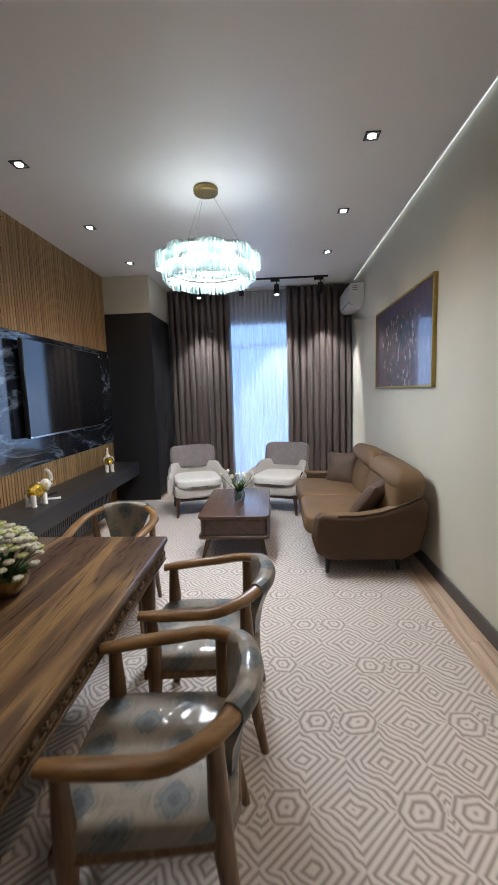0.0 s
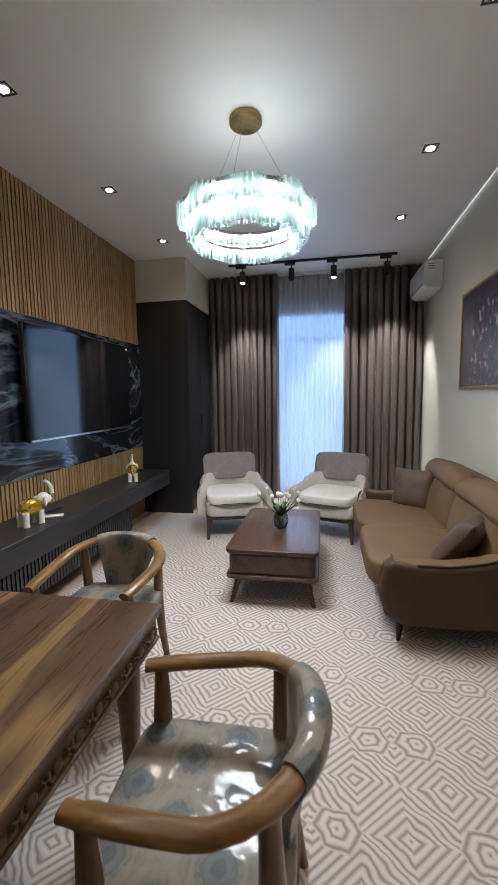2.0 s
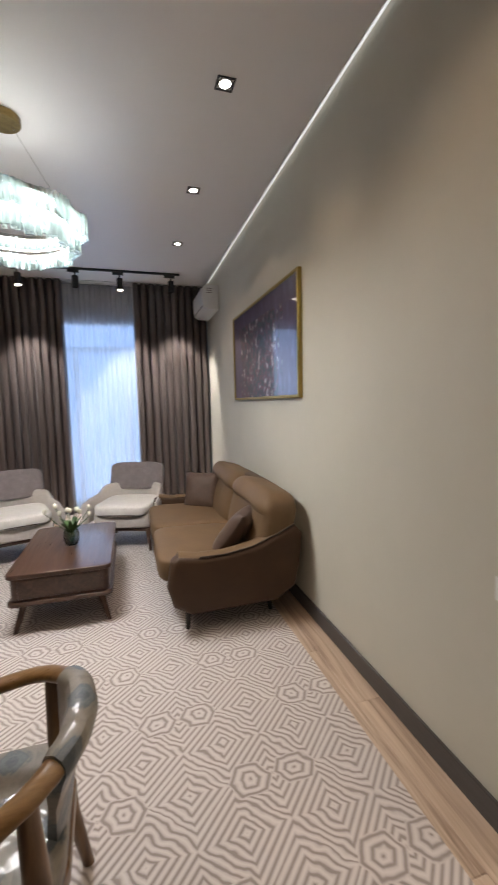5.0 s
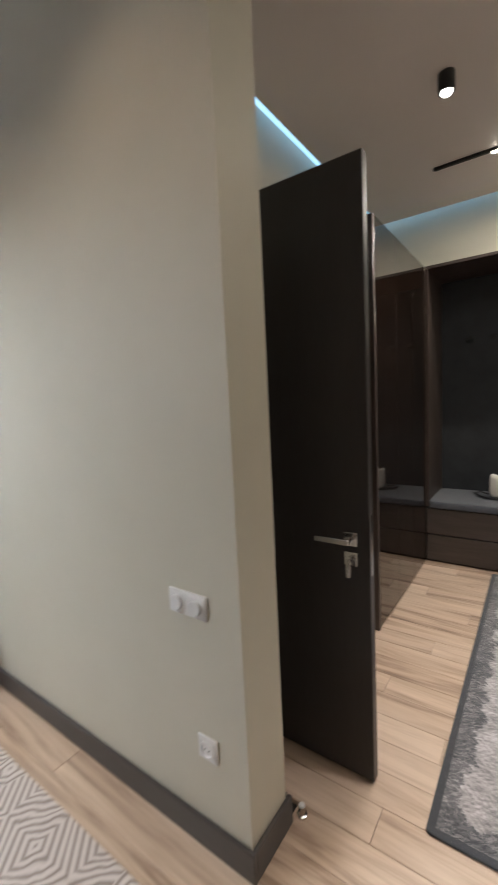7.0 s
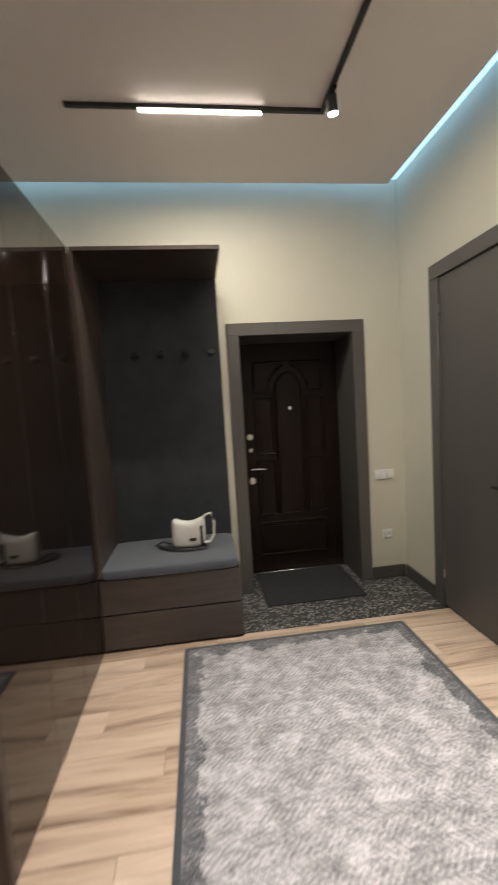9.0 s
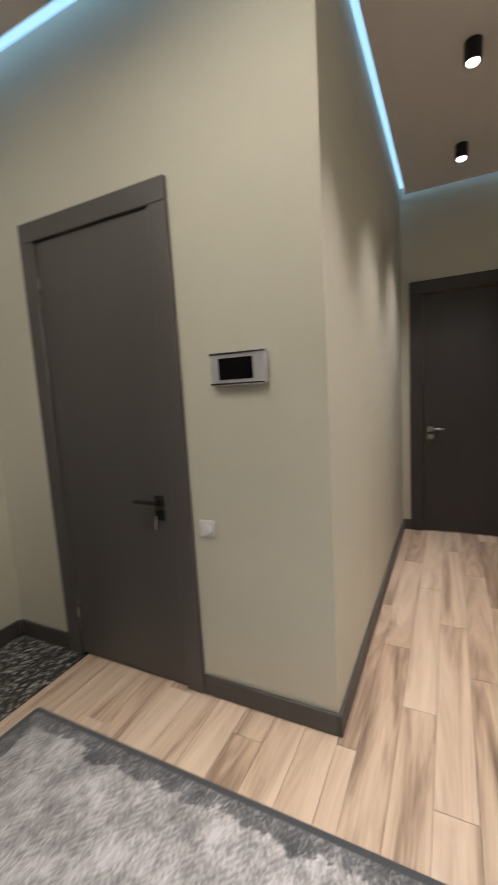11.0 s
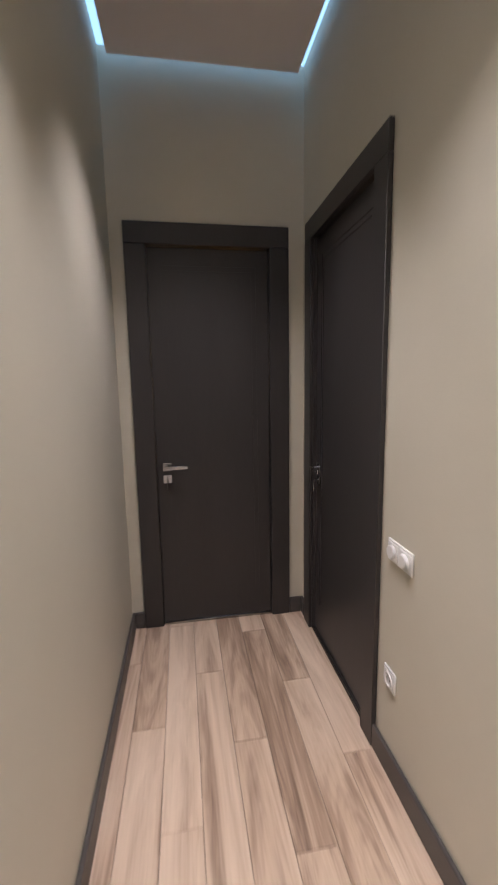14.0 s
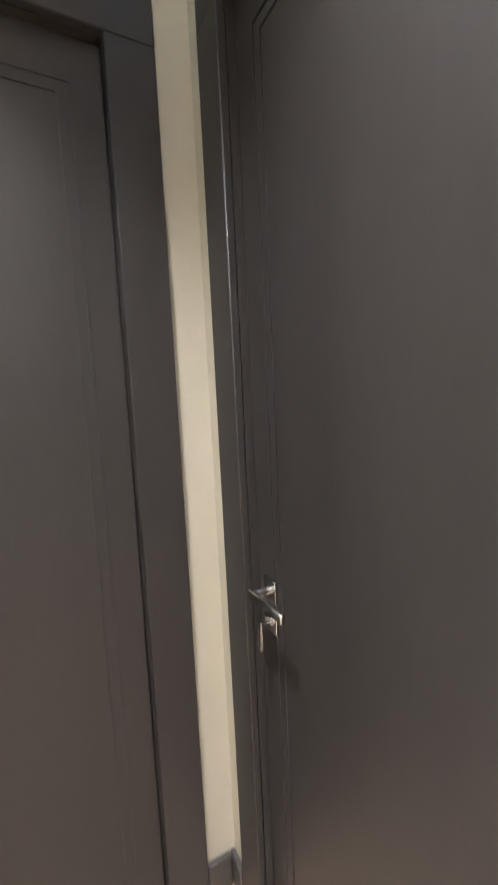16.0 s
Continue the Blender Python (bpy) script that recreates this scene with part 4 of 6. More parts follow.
# ---- wall fittings ----
def switch(place, out, along, n, label, socket=False):
    """A white plate with n rockers or sockets. out: way off the wall; along: way along it."""
    t = thing("socket" if socket else "light_switch", place, label, "socket" if socket else "switch")
    o, a = Vector(out), Vector(along)
    m = Matrix((a.to_4d(), Vector((0, 0, 1, 0)), o.to_4d(), (0, 0, 0, 1))).transposed()
    m[3][3] = 1.0
    for r in range(3):
        m[r][3] = 0.0
    half = 0.041 * n

    def q(bm):
        bm.transform(m)
        bmesh.ops.recalc_face_normals(bm, faces=bm.faces)
        return bm
    part("plate", q(boxes((-half, half, -0.041, 0.041, 0.0008, 0.010), bevel=0.003)), PLASTIC, t)
    for i in range(n):
        c = -half + 0.041 + 0.082 * i
        part("inner_frame", q(boxes((c - 0.033, c + 0.033, -0.033, 0.033, 0.0085, 0.0125), bevel=0.002)), PLASTIC, t)
        if socket:
            bm = lathe(bmesh.new(), [(0.029, 0.0118), (0.029, 0.0165), (0.022, 0.0165), (0.020, 0.0122)], (c, 0, 0), 24)
            part("socket_ring", q(bm), PLASTIC, t)
            for s in (-0.009, 0.009):
                part("pin_hole", q(lathe(bmesh.new(), [(0.003, 0.0118), (0.003, 0.0132)], (c + s, 0, 0), 10)), BLACK_PLASTIC, t)
        else:
            part("knob", q(lathe(bmesh.new(), [(0.025, 0.011), (0.025, 0.022), (0.022, 0.025)], (c, 0, 0), 24)), PLASTIC, t)


switch((LX1, 1.537, 0.852), (-1, 0, 0), (0, -1, 0), 2, "double white dimmer switch on the sage-beige wall")
switch((LX1, 1.487, 0.370), (-1, 0, 0), (0, -1, 0), 1, "single white socket low on the sage-beige wall", True)
switch((HX0, -2.49, 0.905), (1, 0, 0), (0, 1, 0), 2, "double white switch beside the graphite door")
switch((HX0, -2.53, 0.395), (1, 0, 0), (0, 1, 0), 1, "white socket low beside the graphite door", True)
switch((3.235, HY0, 0.868), (0, 1, 0), (-1, 0, 0), 1, "single white switch below the intercom")
switch((HX1, -0.79, 0.90), (-1, 0, 0), (0, -1, 0), 2, "double white switch beside the entrance door")
switch((HX1, -0.80, 0.385), (-1, 0, 0), (0, -1, 0), 1, "white socket low beside the entrance door", True)


def intercom():
    t = thing("intercom", (3.015, HY0, 1.595), "silver-white video intercom with a dark screen on the wall", "intercom")
    part("housing", boxes((-0.13, 0.13, 0.001, 0.028, -0.070, 0.070), bevel=0.006), SILVER, t)
    part("screen", boxes((-0.074, 0.088, 0.0275, 0.031, -0.046, 0.044), bevel=0.001), SCREEN, t, "black screen")
    part("trim", boxes((-0.131, 0.131, 0.004, 0.031, 0.058, 0.068), bevel=0.002), CHROME, t)
    part("trim", boxes((-0.131, 0.131, 0.004, 0.031, -0.068, -0.058), bevel=0.002), CHROME, t)


intercom()


# ---- lights ----
def downlight():
    t = thing("downlight", (0, 0, 0), "square black recessed downlight with a lit white bulb", "downlight", "ceiling downlights")
    r = 0.048
    bm = boxes((-r, r, -r, -r + 0.009, -0.006, -0.0005), (-r, r, r - 0.009, r, -0.006, -0.0005), (-r, -r + 0.009, -r + 0.009, r - 0.009, -0.006, -0.0005), (r - 0.009, r, -r + 0.009, r - 0.009, -0.006, -0.0005))
    part("frame", bm, BLACK_METAL, t)
    part("baffle", lathe(bmesh.new(), [(0.0395, -0.0005), (0.0395, -0.003), (0.030, -0.003)], (0, 0, 0), 20), BLACK_METAL, t)
    part("bulb", lathe(bmesh.new(), [(0.029, -0.0032), (0.026, -0.009), (0.012, -0.011)], (0, 0, 0), 20), BULB, t, "bright white bulb")
    return t


first = downlight()
first.matrix_world = pose(*DOWNLIGHTS[0], LZ)
for x, y in DOWNLIGHTS[1:]:
    copy_thing(first, pose(x, y, LZ))


def spot_can(place, group=""):
    t = thing("ceiling_spotlight", place, "black cylinder ceiling spotlight with a lit lens", "spotlight", "surface spotlights")
    part("can", lathe(bmesh.new(), [(0.040, 0), (0.042, -0.004), (0.042, -0.092), (0.040, -0.096), (0.034, -0.096), (0.034, -0.085)], (0, 0, 0), 28), BLACK_METAL, t)
    part("lens", lathe(bmesh.new(), [(0.027, -0.086), (0.027, -0.099), (0.021, -0.107), (0.009, -0.109)], (0, 0, 0), 24), BULB, t, "lit clear lens")
    return t


first = spot_can((*HALL_SPOTS[0], HZ))
for x, y in CORRIDOR_SPOTS:
    copy_thing(first, pose(x, y, HZ))


def living_track():
    t = thing("track_light", (-0.24, TRACK_Y, LZ), "black ceiling track with four cylinder spotlights, two lit", "track light")
    part("rail", boxes((-1.02, 1.03, -0.018, 0.018, -0.022, 0.0), bevel=0.002), BLACK_METAL, t)
    for x, aim in TRACK_HEADS:
        u = x + 0.24
        part("adapter", boxes((u - 0.085, u + 0.045, -0.017, 0.017, -0.056, -0.022), bevel=0.003), BLACK_METAL, t)
        part("stem", tube(bmesh.new(), [(u, 0, -0.055), (u, 0, -0.10)], 0.008, 10), BLACK_METAL, t)
        head = part("head", lathe(bmesh.new(), [(0.032, -0.095), (0.036, -0.10), (0.036, -0.225), (0.033, -0.232), (0.029, -0.232), (0.029, -0.22)], (u, 0, 0), 24), BLACK_METAL, t)
        if aim and x < 0.5:
            part("lens", lathe(bmesh.new(), [(0.028, -0.221), (0.030, -0.238), (0.014, -0.246)], (u, 0, 0), 20), BULB, head, "lit white lens")
        else:
            part("lens", lathe(bmesh.new(), [(0.028, -0.222), (0.020, -0.226)], (u, 0, 0), 20), SCREEN, head)


living_track()


def hall_track():
    t = thing("hall_track_light", (3.85, -0.08, HZ), "black L-shaped ceiling track with lit tube and spotlight", "track light")
    part("rail", boxes((-0.012, 0.012, 0.012, 1.39, -0.022, 0), bevel=0.002), BLACK_METAL, t)
    part("rail", boxes((-1.60, 0.012, -0.012, 0.012, -0.022, 0), bevel=0.002), BLACK_METAL, t)
    part("tube", boxes((-0.011, 0.011, 0.35, 1.01, -0.036, -0.0225), bevel=0.003), TUBE, t, "lit warm white tube")
    part("tube", boxes((-1.46, -0.80, -0.011, 0.011, -0.036, -0.0225), bevel=0.003), TUBE, t, "lit warm white tube")
    arm = part("head", tube(bmesh.new(), [(-0.145, 0, -0.030), (-0.130, -0.014, -0.108)], 0.029, 20), BLACK_METAL, t)
    part("lens", tube(bmesh.new(), [(-0.130, -0.014, -0.109), (-0.1285, -0.0155, -0.117)], 0.025, 20), BULB, arm, "lit white lens")
    part("bracket", boxes((-0.21, -0.10, -0.013, 0.013, -0.04, -0.0225), bevel=0.003), BLACK_METAL, t)


hall_track()


def chandelier():
    t = thing("chandelier", (CHX, CHY, LZ), "two-tier round crystal chandelier, brightly lit, on a brass rose", "chandelier")
    part("ceiling_rose", lathe(bmesh.new(), [(0.094, 0), (0.098, -0.005), (0.098, -0.036), (0.092, -0.043), (0.03, -0.045)], (0, 0, 0), 36), BRASS, t, "aged brass ceiling rose")
    for k in range(3):
        a = radians(10 + 120 * k)
        part("cable", tube(bmesh.new(), [(0.05 * math.cos(a), 0.05 * math.sin(a), -0.045), (0.33 * math.cos(a), 0.33 * math.sin(a), -0.52)], 0.0016, 6), CHROME, t)

    def ring(r, z, w):
        bm = bmesh.new()
        n = 48
        pts = [(r * math.cos(2 * math.pi * i / n), r * math.sin(2 * math.pi * i / n)) for i in range(n)]
        quads = []
        for (x, y) in pts:
            k = (r - w) / r
            quads.append([bm.verts.new((x, y, z)), bm.verts.new((x * k, y * k, z)), bm.verts.new((x * k, y * k, z - 0.02)), bm.verts.new((x, y, z - 0.02))])
        for i in range(n):
            p, q = quads[i], quads[(i + 1) % n]
            for j in range(4):
                bm.faces.new((p[j], p[(j + 1) % 4], q[(j + 1) % 4], q[j]))
        return bm
    part("upper_ring", ring(0.388, -0.512, 0.018), CHROME, t)
    part("lower_ring", ring(0.340, -0.632, 0.018), CHROME, t)
    part("led_ring", ring(0.374, -0.540, 0.02), LED_RING, t, "bright white light ring")
    part("led_ring", ring(0.318, -0.660, 0.02), LED_RING, t, "bright white light ring")
    part("led_ring", ring(0.374, -0.610, 0.02), LED_RING, t, "bright white light ring")

    def prism(length, w):
        bm = bmesh.new()
        slab(bm, [(w * math.cos(radians(60 * k)), w * 0.7 * math.sin(radians(60 * k))) for k in range(6)], -length, 0)
        return mesh_of("crystal", bm, CRYSTAL, 20)
    tall, short = prism(0.128, 0.0135), prism(0.100, 0.0130)
    for r0, z, n, data in ((0.400, -0.512, 88, tall), (0.384, -0.522, 70, short), (0.354, -0.626, 78, short), (0.336, -0.640, 62, short)):
        for i in range(n):
            a = 2 * math.pi * i / n
            r = r0 * (1 + 0.05 * math.cos(9 * a))
            piece("crystal", data, t, pose(r * math.cos(a), r * math.sin(a), z + random.uniform(-0.006, 0.004), random.uniform(-4, 4), random.uniform(-4, 4), math.degrees(a) + 90 + random.uniform(-15, 15)))


chandelier()


# ---- living room: slat wall, marble, television ----
SY0, SY1 = 2.0, 5.598


def slat_wall():
    w = tagged(new("slat_cladding"), "vertical oak slat cladding above and below a black marble panel", kind="structure")
    part("backing", boxes((LX0 + 0.001, LX0 + 0.012, LY0, SY1, 2.13, LZ + 0.02)), SLAT_BACK, w)
    part("backing", boxes((LX0 + 0.001, LX0 + 0.012, LY0, SY1, 0.0, 0.86)), SLAT_BACK, w)
    hi = mesh_of("slat", boxes((0, 0.020, -0.0145, 0.0145, 2.132, LZ + 0.02)), SLAT)
    lo = mesh_of("slat", boxes((0, 0.020, -0.0145, 0.0145, 0.0, 0.858)), SLAT)
    n = int((SY1 - SY0) / 0.042)
    for i in range(n):
        y = SY1 - 0.016 - i * 0.042
        piece("slat", hi, w, pose(LX0 + 0.011, y, 0))
        piece("slat", lo, w, pose(LX0 + 0.011, y, 0))
    bm = bmesh.new()
    y = SY1 - 0.016 - n * 0.042
    while y > LY0 + 0.03:
        box(bm, LX0 + 0.011, LX0 + 0.031, y - 0.0145, y + 0.0145, 2.132, LZ + 0.02)
        box(bm, LX0 + 0.011, LX0 + 0.031, y - 0.0145, y + 0.0145, 0.0, 0.858)
        y -= 0.042
    tagged(part("slat_row", bm, SLAT, w), kind="stuff")


slat_wall()
structure("marble_panel", boxes((LX0 + 0.001, LX0 + 0.040, LY0 + 0.3, SY1, 0.862, 2.128), bevel=0.002), MARBLE, "polished black marble panel with pale veins")


def television():
    t = thing("television", (LX0 + 0.04, 4.29, 1.60), "large flat black television mounted on the marble panel", "television")
    part("bracket", boxes((0.0, 0.05, -0.25, 0.25, -0.2, 0.2), bevel=0.004), BLACK_METAL, t)
    part("housing", boxes((0.05, 0.092, -0.82, 0.82, -0.455, 0.455), bevel=0.006), BLACK_PLASTIC, t)
    part("screen", boxes((0.0915, 0.094, -0.812, 0.812, -0.435, 0.447)), SCREEN, t, "glossy black screen")
    part("lower_bezel", boxes((0.0915, 0.0965, -0.815, 0.815, -0.453, -0.438), bevel=0.001), CHROME, t)
    part("badge", boxes((0.0925, 0.0955, 0.76, 0.80, 0.405, 0.425), bevel=0.001), PLASTIC, t)


television()


def console():
    t = thing("media_console", (LX0 + 0.03, 3.5, 0.026), "floating graphite media console with ribbed drawer fronts", "console")
    part("top", boxes((0.002, 0.425, -2.0, 1.92, 0.535, 0.572), bevel=0.003), CONSOLE, t)
    part("body", boxes((0.002, 0.40, -2.0, 1.915, 0.385, 0.5335), bevel=0.002), CONSOLE, t)
    part("front_rail", boxes((0.402, 0.423, -2.0, 1.918, 0.40, 0.5335), bevel=0.002), CONSOLE, t)
    low = part("lower_cabinet", boxes((0.002, 0.375, -2.0, 0.95, 0.12, 0.3835), bevel=0.002), CONSOLE, t)
    bm = boxes((0, 0.014, -0.011, 0.011, 0.13, 0.38))
    rib = mesh_of("rib", bm, CONSOLE)
    for i in range(82):
        piece("rib", rib, low, pose(0.376, 0.93 - i * 0.0355, 0))


console()


def elephant(place, turn, size, label):
    """A standing figurine with a raised trunk, white with a gilt cloth: one mesh."""
    bm = bmesh.new()
    soft(bm, (0, 0, 0.085), (0.125, 0.075, 0.085), 0.9, None, 12)
    n_white = 0
    soft(bm, (0, 0, 0.095), (0.088, 0.080, 0.078), 0.85, None, 12)
    soft(bm, (0.068, 0, 0.125), (0.035, 0.045, 0.03), 0.8, None, 8)
    n_gold = len(bm.faces)
    for s in (-1, 1):
        for x in (-0.042, 0.04):
            tube(bm, [(x, s * 0.022, 0.07), (x, s * 0.023, 0.015), (x, s * 0.024, 0.0)], [0.017, 0.014, 0.017], 10)
        soft(bm, (0.058, s * 0.034, 0.105), (0.02, 0.035, 0.05), 0.9, Matrix.Rotation(radians(25 * s), 3, "Z"), 8)
        tube(bm, [(0.085, s * 0.012, 0.095), (0.105, s * 0.016, 0.098)], [0.005, 0.002], 6)
    soft(bm, (0.074, 0, 0.116), (0.062, 0.056, 0.066), 0.95, None, 12)
    tube(bm, [(0.092, 0, 0.108), (0.112, 0, 0.112), (0.124, 0, 0.135), (0.120, 0, 0.168), (0.106, 0, 0.192), (0.088, 0, 0.204)], [0.019, 0.016, 0.014, 0.012, 0.010, 0.009], 10)
    tube(bm, [(-0.062, 0, 0.10), (-0.072, 0, 0.08), (-0.071, 0, 0.05)], 0.004, 6)
    bm.faces.ensure_lookup_table()
    for f in bm.faces[n_white:n_gold]:
        f.material_index = 1
    bmesh.ops.scale(bm, vec=(size, size, size), verts=bm.verts)
    solid("elephant_figurine", bm, [PORCELAIN, GOLD], place, label, "figurine", "elephant figurines", turn)


elephant((-2.08, 3.22, 0.598), 74, 1.42, "white elephant figurine with a gilt saddle cloth on the console")
elephant((-2.06, 4.74, 0.598), 118, 1.30, "smaller white and gilt elephant figurine on the console")
solid("remote_control", boxes((-0.022, 0.022, -0.09, 0.09, 0, 0.016), bevel=0.005), BLACK_PLASTIC, (-2.17, 3.56, 0.599), "black remote control lying on the console", "remote control", turn=-20)
solid("phone", boxes((-0.034, 0.034, -0.068, 0.068, 0, 0.009), bevel=0.003), PLASTIC, (-2.05, 3.42, 0.599), "small white handset lying on the console", "phone", turn=-60)


def black_wardrobe():
    t = thing("black_wardrobe", (LX0, 5.6, 0), "tall graphite built-in wardrobe beside the curtain", "wardrobe")
    part("body", boxes((0.001, 0.66, 0.018, 0.95, 0.06, 2.64), bevel=0.002), BLACK_PANEL, t)
    part("side_panel", boxes((0.001, 0.678, 0.0, 0.0175, 0.0, 2.642), bevel=0.002), BLACK_PANEL, t)
    part("plinth", boxes((0.002, 0.62, 0.02, 0.95, 0.0, 0.0595)), BLACK_PANEL, t)
    for i in range(2):
        a = 0.020 + i * 0.465
        d = part("door", boxes((0.6605, 0.679, a, a + 0.461, 0.062, 2.638), bevel=0.002), BLACK_PANEL, t)
        part("handle", boxes((0.679, 0.690, a + (0.435 if i == 0 else 0.01), a + (0.445 if i == 0 else 0.02), 0.95, 1.25), bevel=0.002), BLACK_METAL, d)


black_wardrobe()
structure("soffit", boxes((LX0 + 0.001, LX0 + 0.679, 5.601, LY1 - 0.001, 2.645, LZ + 0.02)), WALL, "painted soffit above the black wardrobe")


# ---- curtains ----
def drape(name, x0, x1, y, z0, z1, folds, depth, material, label, gather=0.0, thick=0.004):
    bm = bmesh.new()
    nx, nz = folds * 12, 14
    grid = []
    for j in range(nz + 1):
        v = j / nz
        row = []
        for i in range(nx + 1):
            u = i / nx
            ph = u * folds * 2 * math.pi + 0.7 * noise.noise(Vector((u * 5, v * 1.2, x0)))
            amp = depth * (0.75 + 0.4 * noise.noise(Vector((u * folds * 0.9, v * 1.5, 3 + x0)))) * (0.72 + 0.28 * (1 - v))
            w = 2 * abs(math.sin(ph / 2)) ** 0.65 - 1
            sx = x0 + (x1 - x0) * u + 0.25 * depth * math.sin(2 * ph) + gather * (1 - v) * (u - 0.5)
            row.append(bm.verts.new((sx, y - amp * w, z0 + (z1 - z0) * v)))
        grid.append(row)
    for j in range(nz):
        for i in range(nx):
            bm.faces.new((grid[j][i], grid[j][i + 1], grid[j + 1][i + 1], grid[j + 1][i]))
    ob = new(name, mesh_of(name, bm, material, 80))
    if thick:
        m = ob.modifiers.new("cloth", "SOLIDIFY")
        m.thickness = thick
    return tagged(ob, label, "curtain", "window drapes" if thick else "")


drape("curtain", LX0 + 0.70, -0.68, 6.54, 0.015, 3.13, 10, 0.078, CURTAIN, "floor-length brown pleated drape beside the wardrobe")
drape("curtain", 0.20, 1.222, 6.54, 0.015, 3.13, 10, 0.078, CURTAIN, "floor-length brown pleated drape beside the sofa")
drape("sheer_curtain", -0.82, 0.34, 6.655, 0.02, 3.12, 17, 0.022, SHEER, "white sheer curtain with blue evening light behind", thick=0.0)
structure("curtain_rail", boxes((LX0 + 0.70, LX1 - 0.01, 6.53, 6.59, LZ - 0.008, LZ - 0.001), (LX0 + 0.70, LX1 - 0.01, 6.64, 6.67, LZ - 0.008, LZ - 0.001)), PLASTIC, "slim white ceiling curtain rail")


# ---- air conditioner, picture ----
def air_conditioner():
    t = thing("air_conditioner", (LX1, 6.13, 2.66), "white wall-mounted air conditioner above the sofa", "air conditioner")
    prof = [(-0.002, 0.0), (-0.15, 0.0), (-0.205, 0.045), (-0.215, 0.10), (-0.205, 0.25), (-0.185, 0.29), (-0.002, 0.295)]
    bm = slab(bmesh.new(), [(a, b) for a, b in prof], -0.36, 0.36, 0.008, axis="y")
    part("housing", bm, PLASTIC, t)
    part("front_panel", boxes((-0.2185, -0.212, -0.352, 0.352, 0.085, 0.262), bevel=0.004), PLASTIC, t)
    bm = boxes((-0.03, 0.03, -0.33, 0.33, -0.003, 0.003), bevel=0.001)
    bm.transform(Matrix.Translation((-0.183, 0, 0.0195)) @ Matrix.Rotation(radians(40), 4, "Y"))
    part("flap", bm, PLASTIC, t)
    part("outlet_slot", boxes((-0.207, -0.200, -0.33, 0.33, 0.042, 0.050)), BLACK_PLASTIC, t, "dark air outlet slot")
    for k in range(3):
        part("end_groove", boxes((-0.16, -0.09, -0.3615, -0.359, 0.20 + k * 0.025, 0.208 + k * 0.025)), TAUPE, t)


air_conditioner()


def picture():
    t = thing("painting", (LX1, 4.085, 1.945), "abstract violet painting in a thin gold frame behind glass", "painting")
    hy, hz, f = 0.89, 0.435, 0.022
    for r in ((-hy, hy, hz - f, hz), (-hy, hy, -hz, -hz + f)):
        part("frame_rail", boxes((-0.034, -0.001, *r), bevel=0.003), FRAME_GOLD, t, "thin gold frame")
    for r in ((-hy, -hy + f), (hy - f, hy)):
        part("frame_stile", boxes((-0.034, -0.001, *r, -hz + f, hz - f), bevel=0.003), FRAME_GOLD, t, "thin gold frame")
    part("canvas", boxes((-0.022, -0.002, -hy + f, hy - f, -hz + f, hz - f)), CANVAS, t, "dark figures of colour on violet ground")


picture()


